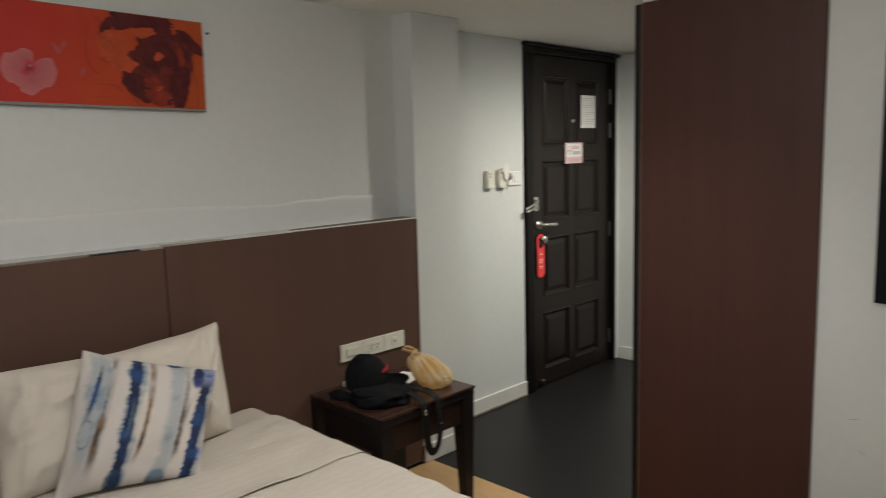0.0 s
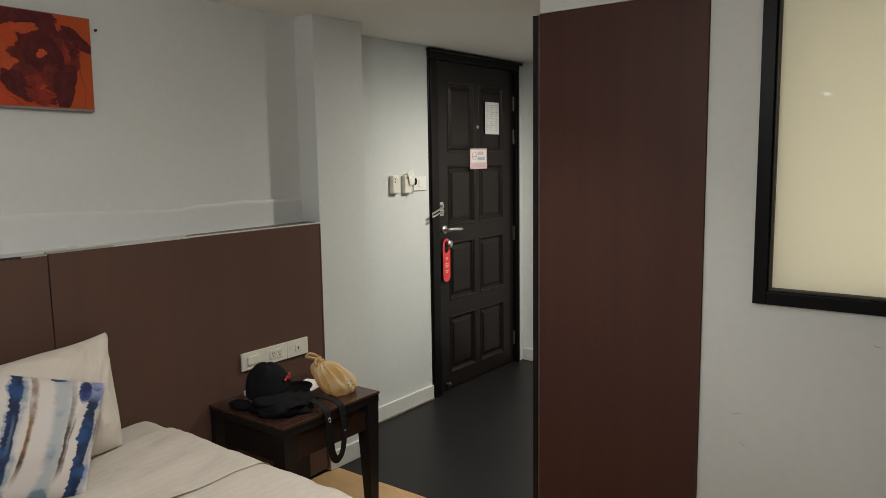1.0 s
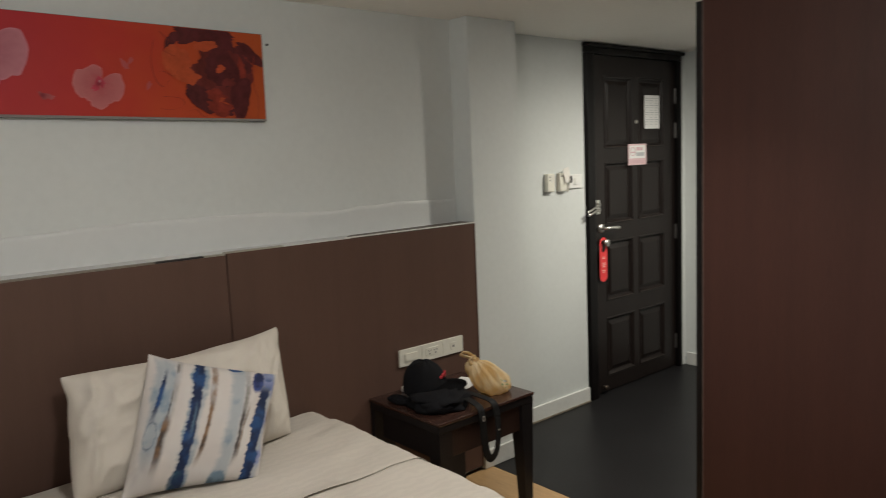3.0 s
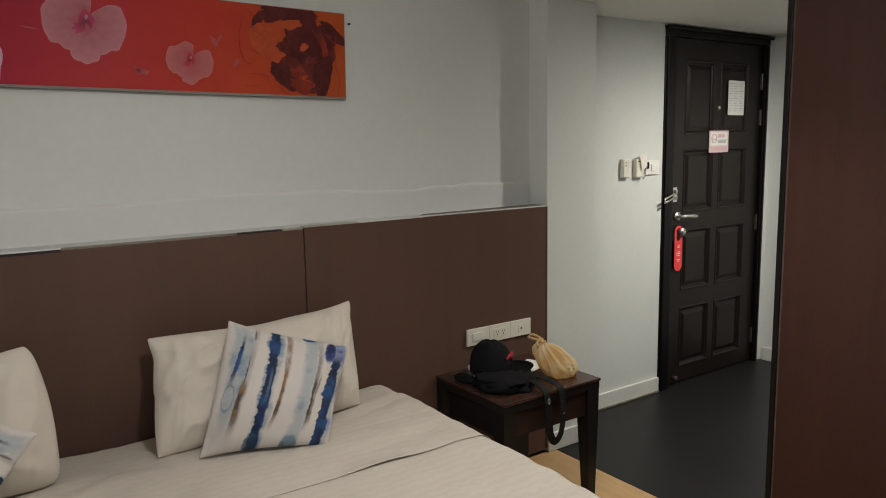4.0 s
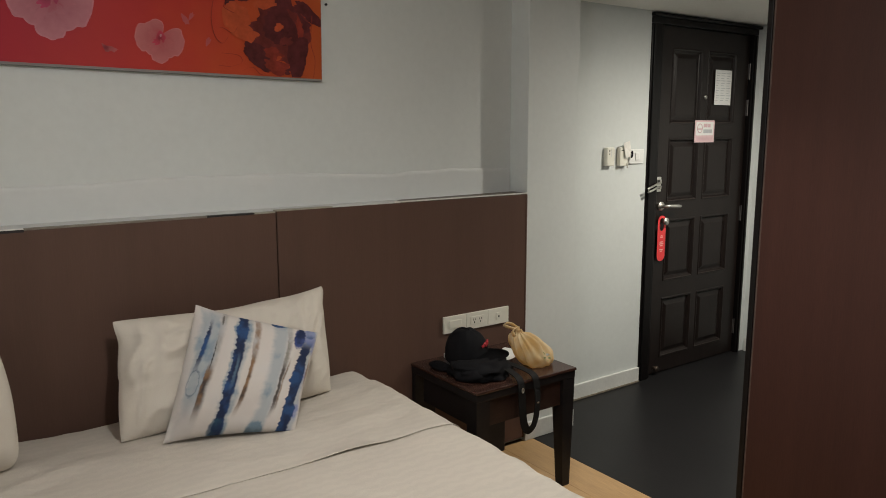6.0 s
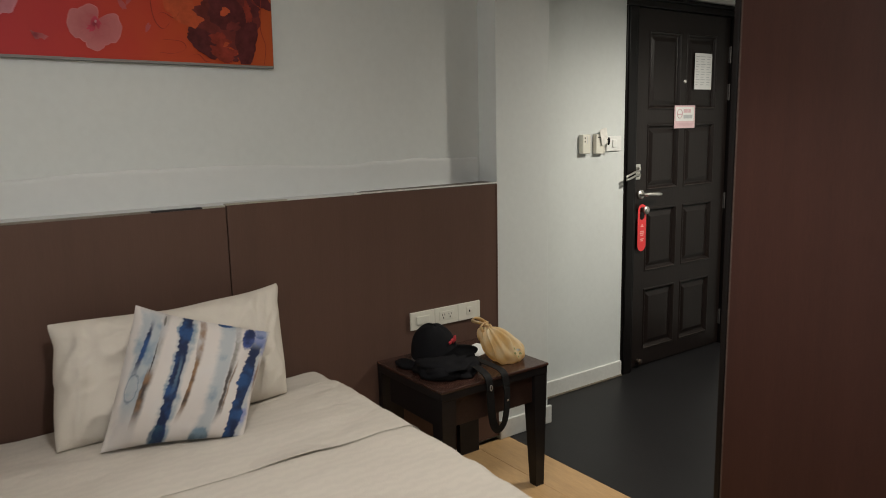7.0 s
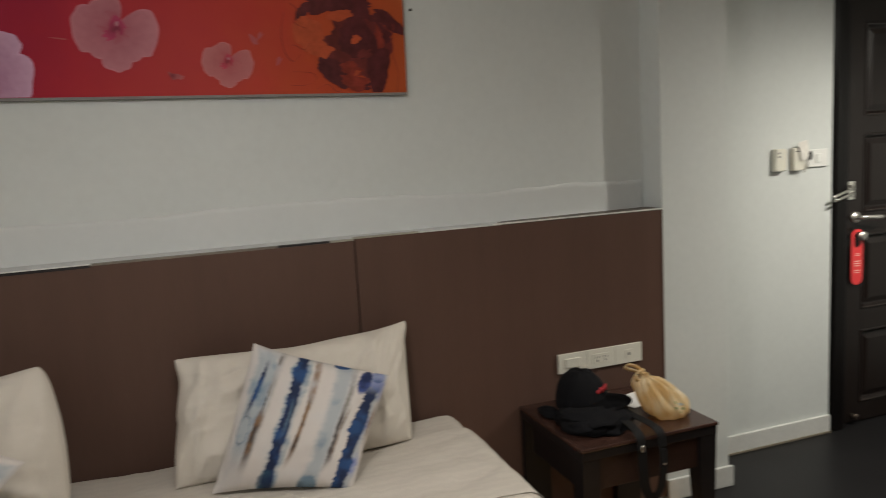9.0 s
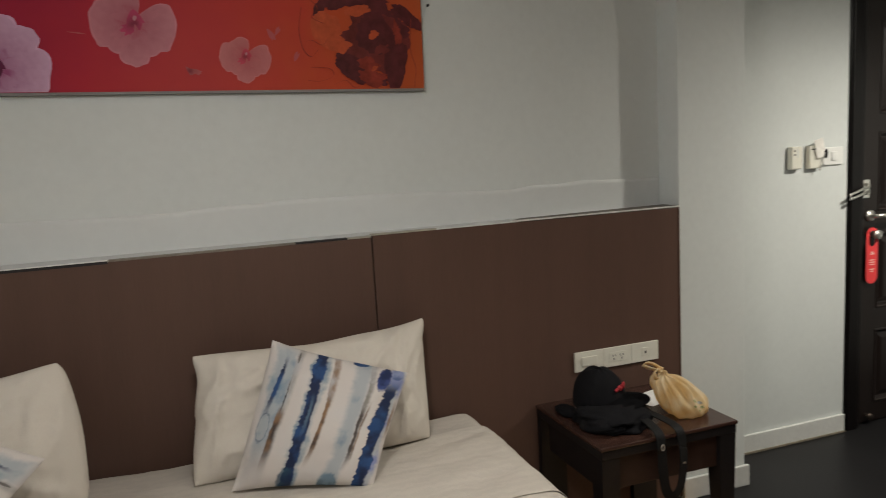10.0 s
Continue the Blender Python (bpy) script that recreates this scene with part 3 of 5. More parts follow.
                for lp, key in zip(f.loops, q):
                    lp[uvl].uv = uvs[key]
    bmesh.ops.remove_doubles(bm, verts=bm.verts[:], dist=1e-4)
    return finish(name, bm, material, True)


CASE = mat("pillowcase_cotton", (0.62, 0.57, 0.505), 0.85, vary=0.03, scale=6, bump=0.3, bump_scale=280)
tagged(pad("pillow", (0.098, 0.806, 0.892), (0.077, 1.545, 0.920), (0.215, 1.512, 0.556), (0.245, 0.758, 0.556), 0.098, 0.05, CASE, n=72, power=0.5, pinch=0.010, side=0.0, crease=0.011, sag=0.046, seed=1.3, folds=0.018, tuck_l=0.017, tuck_r=0.022, rounding=0.008, seam_wrinkles=0.034, blunt=0.035), "cream cotton pillow leaning on the headboard", "pillow", "bed pillows")
tagged(pad("pillow", (0.14, -0.22, 0.90), (0.170, 0.476, 0.955), (0.262, 0.512, 0.556), (0.26, -0.20, 0.560), 0.11, 0.07, CASE, n=72, pinch=0.02, side=-0.05, crease=0.012, sag=0.03, seed=5.1, rounding=0.055, folds=0.010, seam_wrinkles=0.016, blunt=0.04), "cream cotton pillow with a patterned cushion before it", "pillow", "bed pillows")

# watercolour stripes for the cushions
WATER = bpy.data.materials.new("watercolour_stripes")
WATER.use_nodes = True
nt = WATER.node_tree
L = nt.links.new
def node(kind, **props):
    n = nt.nodes.new(kind)
    for k, v in props.items():
        n.inputs[k.replace("_", " ")].default_value = v
    return n
def math2(op, a, b=None):
    n = nt.nodes.new("ShaderNodeMath")
    n.operation = op
    for i, x in enumerate((a, b)):
        if x is None:
            continue
        if isinstance(x, (int, float)):
            n.inputs[i].default_value = x
        else:
            L(x, n.inputs[i])
    return n.outputs[0]
uvn = nt.nodes.new("ShaderNodeUVMap")
uvn.uv_map = "UVMap"
sep = nt.nodes.new("ShaderNodeSeparateXYZ")
L(uvn.outputs[0], sep.inputs[0])
U, V = sep.outputs[0], sep.outputs[1]
wob = node("ShaderNodeTexNoise", Scale=3.0, Detail=2.0)
L(uvn.outputs[0], wob.inputs["Vector"])
rag = node("ShaderNodeTexNoise", Scale=26.0, Detail=4.0)
mrag = nt.nodes.new("ShaderNodeMapping")
mrag.inputs["Scale"].default_value = (1.5, 1.3, 1)
L(uvn.outputs[0], mrag.inputs[0])
L(mrag.outputs[0], rag.inputs["Vector"])
T = math2("SUBTRACT", 1.0, V)                     # 0 at the upper seam
comb = node("ShaderNodeTexNoise", Scale=1.0, Detail=3.0)
mcomb = nt.nodes.new("ShaderNodeMapping")
mcomb.inputs["Scale"].default_value = (5.0, 27.0, 1)
L(uvn.outputs[0], mcomb.inputs[0])
L(mcomb.outputs[0], comb.inputs["Vector"])
pool = node("ShaderNodeTexNoise", Scale=1.0, Detail=3.0)
mpool = nt.nodes.new("ShaderNodeMapping")
mpool.inputs["Scale"].default_value = (7.0, 6.0, 1)
mpool.inputs["Location"].default_value = (2.3, 0.4, 0)
L(uvn.outputs[0], mpool.inputs[0])
L(mpool.outputs[0], pool.inputs["Vector"])
WOBBLE = math2("MULTIPLY", math2("SUBTRACT", wob.outputs["Fac"], 0.5), 0.045)


def ease(x, low, high):
    m = nt.nodes.new("ShaderNodeMapRange")
    m.interpolation_type = "SMOOTHSTEP"
    m.inputs["From Min"].default_value, m.inputs["From Max"].default_value = low, high
    L(x, m.inputs[0])
    return m.outputs[0]


def band(path, left, right, soft, comb_l, comb_r, span, strength=1.0):
    """Mask of a painted stroke: its middle runs over the cloth by a + b t + c t squared."""
    a, b, c = path
    mid = math2("ADD", a, math2("MULTIPLY", T, math2("ADD", b, math2("MULTIPLY", T, c))))
    d = math2("SUBTRACT", math2("ADD", U, WOBBLE), mid)
    swell = math2("MULTIPLY", math2("SUBTRACT", pool.outputs["Fac"], 0.5), left + right)
    teeth = math2("SUBTRACT", comb.outputs["Fac"], 0.5)
    fuzz = math2("MULTIPLY", math2("SUBTRACT", rag.outputs["Fac"], 0.5), 0.012)
    d = math2("ADD", d, fuzz)
    dl = math2("ADD", math2("ADD", d, swell), math2("MULTIPLY", teeth, comb_l))
    dr = math2("SUBTRACT", math2("SUBTRACT", d, swell), math2("MULTIPLY", teeth, comb_r))
    m = math2("MULTIPLY", ease(dl, -left - soft[0], -left + 0.004), ease(dr, right + soft[1], right - 0.004))
    m = math2("MULTIPLY", m, math2("MULTIPLY", ease(T, span[0] - 0.07, span[0] + 0.07), ease(T, span[1] + 0.10, span[1] - 0.10)))
    return math2("MULTIPLY", m, strength)


def spot_mask(cu, ct, ru, rt):
    """1 inside a ragged ellipse of the cloth, 0 outside; and its distance field."""
    a = math2("DIVIDE", math2("SUBTRACT", U, cu), ru)
    b = math2("DIVIDE", math2("SUBTRACT", T, ct), rt)
    d = math2("SQRT", math2("ADD", math2("MULTIPLY", a, a), math2("MULTIPLY", b, b)))
    d = math2("ADD", d, math2("MULTIPLY", math2("SUBTRACT", rag.outputs["Fac"], 0.5), 0.5))
    return ease(d, 1.08, 0.78), d


def stain(colour_in, mask, first, second=None, low=0.40, high=0.62):
    """Lays pigment over the cloth; two tones run into one another in pools."""
    m = nt.nodes.new("ShaderNodeMix")
    m.data_type = "RGBA"
    L(mask, m.inputs[0])
    if isinstance(colour_in, tuple):
        m.inputs[6].default_value = (*colour_in, 1)
    else:
        L(colour_in, m.inputs[6])
    if second is None:
        m.inputs[7].default_value = (*first, 1)
    else:
        q = nt.nodes.new("ShaderNodeMix")
        q.data_type = "RGBA"
        L(ease(pool.outputs["Fac"], low, high), q.inputs[0])
        q.inputs[6].default_value, q.inputs[7].default_value = (*first, 1), (*second, 1)
        L(q.outputs[2], m.inputs[7])
    return m.outputs[2]


IVORY, PALE, SKY, MIST = (0.585, 0.54, 0.51), (0.365, 0.39, 0.415), (0.135, 0.22, 0.30), (0.40, 0.385, 0.39)
DEEP, BLUE, TEAL, VIOLET = (0.005, 0.014, 0.056), (0.013, 0.055, 0.165), (0.020, 0.075, 0.125), (0.155, 0.195, 0.42)
TAN, SMOKE, OLIVE, SOOT = (0.215, 0.12, 0.062), (0.045, 0.032, 0.028), (0.175, 0.165, 0.14), (0.014, 0.013, 0.018)
cloth = stain(IVORY, math2("MULTIPLY", ease(wob.outputs["Fac"], 0.45, 0.75), 0.5), (0.55, 0.545, 0.55))
# first stroke: a pale wash with a dark drip in it and a sooty edge that turns brown
cloth = stain(cloth, band((0.145, -0.02, 0.0), 0.060, 0.055, (0.04, 0.03), 0.02, 0.01, (0.03, 0.80), 1.0), PALE, SKY, 0.47, 0.78)
cloth = stain(cloth, band((0.125, -0.01, -0.02), 0.055, 0.06, (0.03, 0.05), 0.02, 0.01, (0.72, 0.98), 0.4), MIST)
cloth = stain(cloth, band((0.160, -0.13, 0.0), 0.013, 0.006, (0.006, 0.014), 0.034, 0.01, (0.13, 0.47)), DEEP, BLUE)
cloth = stain(cloth, band((0.225, -0.045, 0.0), 0.008, 0.012, (0.010, 0.035), 0.01, 0.01, (0.0, 0.45), 0.75), OLIVE, MIST)
cloth = stain(cloth, band((0.222, -0.06, 0.0), 0.003, 0.003, (0.004, 0.006), 0.018, 0.005, (0.28, 0.52)), SOOT)
cloth = stain(cloth, band((0.232, -0.085, 0.0), 0.013, 0.013, (0.008, 0.040), 0.010, 0.012, (0.48, 0.82), 1.0), SMOKE, TAN, 0.42, 0.66)
cloth = stain(cloth, math2("MULTIPLY", spot_mask(0.226, 0.075, 0.008, 0.05)[0], 0.7), SMOKE)
# second stroke: deep blue, toothed along one side
cloth = stain(cloth, band((0.380, 0.035, -0.06), 0.046, 0.052, (0.02, 0.035), 0.05, 0.02, (-0.1, 1.1), 0.85), PALE, SKY, 0.44, 0.70)
cloth = stain(cloth, band((0.383, 0.035, -0.06), 0.037, 0.034, (0.008, 0.012), 0.068, 0.018, (-0.1, 1.1)), DEEP, BLUE, 0.44, 0.66)
cloth = stain(cloth, band((0.395, 0.01, -0.04), 0.008, 0.008, (0.01, 0.01), 0.03, 0.02, (0.38, 0.60), 0.55), SKY)
cloth = stain(cloth, math2("MULTIPLY", spot_mask(0.355, 0.97, 0.062, 0.10)[0], 0.75), TEAL, DEEP)
# third stroke: thin brown
cloth = stain(cloth, band((0.488, 0.13, -0.18), 0.014, 0.014, (0.010, 0.030), 0.012, 0.012, (0.0, 0.38), 0.85), TAN, MIST, 0.45, 0.7)
cloth = stain(cloth, band((0.486, 0.13, -0.18), 0.010, 0.010, (0.008, 0.022), 0.012, 0.010, (0.34, 0.80), 1.0), TAN, SMOKE, 0.45, 0.7)
# fourth stroke: sky wash with a smoky side
cloth = stain(cloth, band((0.685, 0.14, -0.16), 0.034, 0.030, (0.055, 0.05), 0.03, 0.02, (-0.1, 1.1), 0.95), PALE, SKY, 0.50, 0.82)
cloth = stain(cloth, band((0.752, 0.14, -0.17), 0.013, 0.010, (0.012, 0.025), 0.02, 0.02, (-0.1, 0.42), 0.85), OLIVE, MIST)
cloth = stain(cloth, band((0.748, 0.14, -0.17), 0.010, 0.010, (0.008, 0.022), 0.02, 0.012, (0.40, 0.82), 0.95), SMOKE, TAN, 0.46, 0.68)
cloth = stain(cloth, band((0.845, -0.09, 0.0), 0.003, 0.004, (0.004, 0.012), 0.012, 0.006, (0.38, 0.78), 0.85), TAN, SMOKE)
cloth = stain(cloth, spot_mask(0.655, 0.015, 0.060, 0.028)[0], DEEP, BLUE)
cloth = stain(cloth, math2("MULTIPLY", spot_mask(0.655, 1.0, 0.075, 0.09)[0], 0.85), TEAL, SKY)
# last stroke: deep blue with a heart-shaped pool at its head
cloth = stain(cloth, band((0.955, -0.02, 0.0), 0.050, 0.020, (0.02, 0.03), 0.04, 0.01, (-0.1, 1.1), 0.85), PALE, VIOLET, 0.44, 0.62)
cloth = stain(cloth, band((0.930, -0.045, 0.0), 0.040, 0.037, (0.009, 0.013), 0.068, 0.020, (0.16, 1.1)), DEEP, BLUE, 0.46, 0.68)
cloth = stain(cloth, band((0.978, 0.0, 0.0), 0.006, 0.008, (0.008, 0.012), 0.01, 0.01, (0.34, 0.56), 0.8), TAN)
cloth = stain(cloth, math2("MULTIPLY", spot_mask(0.925, 0.05, 0.06, 0.06)[0], 0.7), VIOLET, BLUE)
cloth = stain(cloth, spot_mask(0.852, 0.115, 0.050, 0.125)[0], (0.007, 0.017, 0.075), (0.045, 0.075, 0.25))
# a drawn loop near the edge
blur_in, blur_d = spot_mask(0.098, 0.60, 0.045, 0.105)
cloth = stain(cloth, math2("MULTIPLY", blur_in, ease(blur_d, 0.84, 0.92)), (0.03, 0.07, 0.12))
wb = nt.nodes["Principled BSDF"]
wb.inputs["Roughness"].default_value = 0.8
L(cloth, wb.inputs["Base Color"])
weave = node("ShaderNodeTexNoise", Scale=220.0, Detail=2.0)
L(uvn.outputs[0], weave.inputs["Vector"])
bpn = node("ShaderNodeBump", Strength=0.25, Distance=0.001)
L(weave.outputs["Fac"], bpn.inputs["Height"])
L(bpn.outputs[0], wb.inputs["Normal"])
tagged(pad("cushion", (0.215, 1.030, 0.938), (0.297, 1.412, 0.806), (0.462, 1.243, 0.552), (0.345, 0.875, 0.566), 0.062, 0.05, WATER, pinch=0.05, side=0.03, crease=0.008, seed=9.2, power=0.5, rounding=0.0, folds=0.007, seam_wrinkles=0.006), "square cushion with blue and brown watercolour stripes", "cushion", "striped cushions")
tagged(pad("cushion", (0.421, 0.455, 0.773), (0.665, 0.215, 0.562), (0.64, -0.10, 0.72), (0.375, 0.105, 0.965), 0.055, 0.05, WATER, pinch=0.03, crease=0.006, seed=2.7, power=0.5), "striped cushion leaning askew against the other pillow", "cushion", "striped cushions")

# ---------- nightstand ----------
ns = thing("nightstand", "square dark stained wooden bedside table", "bedside table")
TX0, TX1, TY0, TY1, TZ = 0.004, 0.455, 1.967, 2.490, 0.515
bm = box(TX0, TX1, TY0, TY1, TZ - 0.012, TZ, 0.004)
part("tabletop", bm, TABLETOP, ns, "reddish brown worn tabletop")
part("top_edge", box(TX0, TX1 - 0.004, TY0 + 0.004, TY1 - 0.004, TZ - 0.042, TZ - 0.0125, 0.003), TABLEWOOD, ns)
AZ0, AZ1 = 0.362, TZ - 0.0425
part("apron", box(TX1 - 0.040, TX1 - 0.022, TY0 + 0.07, TY1 - 0.07, AZ0, AZ1, 0.002), mat("apron_wood", (0.028, 0.0145, 0.0115), 0.38, vary=0.3, scale=4, stretch=(6, 0.6, 6), spec=0.3), ns, "brown drawer front apron")
part("apron", box(TX0 + 0.07, TX1 - 0.07, TY0 + 0.018, TY0 + 0.036, AZ0, AZ1, 0.002), TABLEWOOD, ns)
part("apron", box(TX0 + 0.07, TX1 - 0.07, TY1 - 0.036, TY1 - 0.018, AZ0, AZ1, 0.002), TABLEWOOD, ns)
part("apron", box(TX0 + 0.006, TX0 + 0.022, TY0 + 0.110, TY1 - 0.130, AZ0, AZ1, 0.002), TABLEWOOD, ns)
for y0, y1 in ((TY0 + 0.006, TY0 + 0.108), (TY1 - 0.128, TY1 - 0.022)):
    part("leg", box(TX0, TX0 + 0.027, y0, y1, 0.0, AZ1, 0.002), TABLEWOOD, ns, "wide flat rear leg")
for cx, cy in ((TX1 - 0.038, TY0 + 0.038), (TX1 - 0.038, TY1 - 0.038)):
    bm = bmesh.new()
    rows = []
    for z, hw in ((0.0, 0.019), (0.002, 0.020), (AZ0, 0.031), (AZ1, 0.032)):
        ox = math.copysign(0.031 - hw, cx - 0.23) * 0.4
        oy = math.copysign(0.031 - hw, cy - 2.23) * 0.4
        rows.append([(cx + ox + sx * hw, cy + oy + sy * hw, z) for sx, sy in ((-1, -1), (1, -1), (1, 1), (-1, 1))])
    vr = grid_mesh(bm, rows, True)
    bm.faces.new(vr[0][::-1])
    bm.faces.new(vr[-1])
    part("leg", bm, TABLEWOOD, ns)

# ---------- picture ----------
PCX, PY_R, PY_L, PZ0, PZ1 = -0.098, 1.645, -0.50, 1.663, 1.985
pic = thing("picture", "wide red and orange canvas print of pink orchids", "picture")
pic.matrix_basis = Matrix.Translation((0, PY_R, PZ0)) @ pose(0, 0, 0, -0.8) @ Matrix.Translation((0, -PY_R, -PZ0))
ART = bpy.data.materials.new("canvas_print")
ART.use_nodes = True
nt = ART.node_tree
L = nt.links.new
gc = nt.nodes.new("ShaderNodeTexCoord")
sp = nt.nodes.new("ShaderNodeSeparateXYZ")
L(gc.outputs["Object"], sp.inputs[0])
mr = nt.nodes.new("ShaderNodeMapRange")
mr.inputs["From Min"].default_value, mr.inputs["From Max"].default_value = PY_L, PY_R
L(sp.outputs[1], mr.inputs[0])
cl = node("ShaderNodeTexNoise", Scale=5.0, Detail=5.0)
L(gc.outputs["Object"], cl.inputs["Vector"])
pos = math2("ADD", mr.outputs[0], math2("MULTIPLY", math2("SUBTRACT", cl.outputs["Fac"], 0.5), 0.22))
rp = nt.nodes.new("ShaderNodeValToRGB")
e = rp.color_ramp.elements
e[0].position, e[0].color = 0.0, (0.14, 0.010, 0.046, 1)
e[1].position, e[1].color = 1.0, (0.43, 0.085, 0.024, 1)
for p_, c_ in ((0.30, (0.24, 0.013, 0.054, 1)), (0.52, (0.38, 0.018, 0.034, 1)), (0.72, (0.44, 0.036, 0.026, 1)), (0.86, (0.46, 0.066, 0.022, 1))):
    e.new(p_).color = c_
L(pos, rp.inputs[0])
ab = nt.nodes["Principled BSDF"]
ab.inputs["Roughness"].default_value = 0.5
ab.inputs["Specular IOR Level"].default_value = 0.15
L(rp.outputs[0], ab.inputs["Base Color"])
part("canvas", box(WX + 0.001, PCX, PY_L, PY_R, PZ0, PZ1, 0.0015), mat("canvas_edge", (0.20, 0.195, 0.19), 0.7, vary=0.05), pic, "grey canvas edge")
part("print", box(PCX + 0.0002, PCX + 0.0012, PY_L + 0.002, PY_R - 0.002, PZ0 + 0.0085, PZ1 - 0.002), ART, pic, "red to orange printed ground")


def ink(name, inner, outer, radius, centre, rough=0.45, veins=0.6):
    """Printed petal colour that changes with the distance from the flower's heart."""
    m = bpy.data.materials.new(name)
    m.use_nodes = True
    nt = m.node_tree
    tc = nt.nodes.new("ShaderNodeTexCoord")
    vm = nt.nodes.new("ShaderNodeVectorMath")
    vm.operation = "DISTANCE"
    vm.inputs[1].default_value = centre
    nt.links.new(tc.outputs["Object"], vm.inputs[0])
    ns_ = nt.nodes.new("ShaderNodeTexNoise")
    ns_.inputs["Scale"].default_value, ns_.inputs["Detail"].default_value = 55, 5
    nt.links.new(tc.outputs["Object"], ns_.inputs["Vector"])
    mr = nt.nodes.new("ShaderNodeMapRange")
    mr.inputs["From Max"].default_value = radius
    nt.links.new(vm.outputs["Value"], mr.inputs[0])
    ad = nt.nodes.new("ShaderNodeMath")
    ad.operation = "MULTIPLY_ADD"
    ad.inputs[1].default_value = veins
    nt.links.new(ns_.outputs["Fac"], ad.inputs[0])
    nt.links.new(mr.outputs[0], ad.inputs[2])
    sb = nt.nodes.new("ShaderNodeMath")
    sb.operation = "SUBTRACT"
    sb.inputs[1].default_value = veins / 2
    nt.links.new(ad.outputs[0], sb.inputs[0])
    r = nt.nodes.new("ShaderNodeValToRGB")
    r.color_ramp.elements[0].position, r.color_ramp.elements[0].color = 0.12, (*inner, 1)
    r.color_ramp.elements[1].position, r.color_ramp.elements[1].color = 1.0, (*outer, 1)
    mid = tuple((a + 2 * b) / 3 * 0.92 for a, b in zip(inner, outer))
    r.color_ramp.elements.new(0.45).color = (*mid, 1)
    nt.links.new(sb.outputs[0], r.inputs[0])
    b = nt.nodes["Principled BSDF"]
    b.inputs["Roughness"].default_value = rough
    b.inputs["Specular IOR Level"].default_value = 0.15
    nt.links.new(r.outputs[0], b.inputs["Base Color"])
    return m


LAYER = [0]
def blot(outline, material, name, parent):
    """A flat printed shape, a hair's breadth proud of the print."""
    LAYER[0] += 1
    x = PCX + 0.0013 + 0.00004 * LAYER[0]
    bm = bmesh.new()
    top = [bm.verts.new((x, y, z)) for y, z in outline]
    c = bm.verts.new((x, sum(p[0] for p in outline) / len(outline), sum(p[1] for p in outline) / len(outline)))
    for i in range(len(top)):
        bm.faces.new((top[i], top[(i + 1) % len(top)], c))
    return part(name, bm, material, parent)


def inside(y, z):
    return (min(max(y, PY_L + 0.004), PY_R - 0.004), min(max(z, PZ0 + 0.010), PZ1 - 0.004))


def lobe(cy, cz, angle, length, width, ruffle=0.05, seed=0):
    pts = []
    for k in range(40):
        t = 2 * math.pi * k / 40
        u = 0.5 - 0.5 * math.cos(t)
        r = math.sin(t) * width * (0.35 + 0.65 * u) * 1.05
        f = 1 + ruffle * noise.noise((math.cos(t) * 2.5 + seed, math.sin(t) * 2.5, seed))
        a, b = length * u * f, r * f
        pts.append(inside(cy + a * math.cos(angle) - b * math.sin(angle), cz + a * math.sin(angle) + b * math.cos(angle)))
    return pts


PETALS = ((112, 0.80, 0.55), (205, 0.85, 0.60), (-50, 0.88, 0.60), (-96, 1.04, 0.46), (176, 1.0, 0.74), (-12, 1.0, 0.76))
SIDEWAYS = ((-80, 0.75, 0.6), (150, 0.95, 0.6), (44, 1.12, 0.40), (200, 0.9, 0.6), (98, 1.10, 0.78), (-14, 1.04, 0.80))


def orchid(cy, cz, size, tilt, inner, outer, heart, petals=PETALS):
    fl = ink("orchid_ink", inner, outer, size, (PCX, cy, cz))
    rim = mat("orchid_rim_ink", tuple(min(1, c * 1.06) for c in outer), 0.5, vary=0.15, scale=40, spec=0.15)
    dark = ink("orchid_heart_ink", heart, tuple(min(1, c * 2.2) for c in heart), size * 0.35, (PCX, cy, cz), veins=0.6)
    for grow, wide, ink_, name in ((1.02, 1.03, rim, "petal_rim"), (0.975, 0.955, fl, "petal")):
        for k, (ang, ln, wd) in enumerate(petals):
            blot(lobe(cy, cz, radians(ang + tilt), size * ln * grow, size * wd * wide, 0.06, k + cy * 7), ink_, name, pic)
    seam = ink("orchid_seam_ink", inner, tuple(0.22 * a + 0.78 * b for a, b in zip(inner, outer)), size * 0.62, (PCX, cy, cz), veins=0.4)
    for k, (ang, ln, wd) in enumerate(sorted(petals)):
        blot(lobe(cy, cz, radians(ang + 33 + tilt), size * (0.50 + 0.10 * (k % 3)), size * 0.14, 0.3, k + 3.3), seam, "petal_seam", pic)
    blot(lobe(cy + size * 0.02, cz + size * 0.34, radians(-90 + tilt), size * 0.50, size * 0.27, 0.25, 5), dark, "flower_heart", pic)
    blot(lobe(cy + size * 0.14, cz - size * 0.02, radians(200 + tilt), size * 0.42, size * 0.16, 0.4, 2), dark, "flower_throat", pic)
    blot(lobe(cy + size * 0.03, cz - size * 0.02, radians(-84 + tilt), size * 0.5, size * 0.10, 0.3, 8), fl, "flower_lip", pic)
    blot(lobe(cy + size * 0.03, cz + size * 0.06, radians(80 + tilt), size * 0.12, size * 0.06, 0.3, 3), ink("orchid_spot", (0.5, 0.3, 0.34), (0.4, 0.16, 0.2), size * 0.1, (PCX, cy, cz)), "flower_spot", pic)


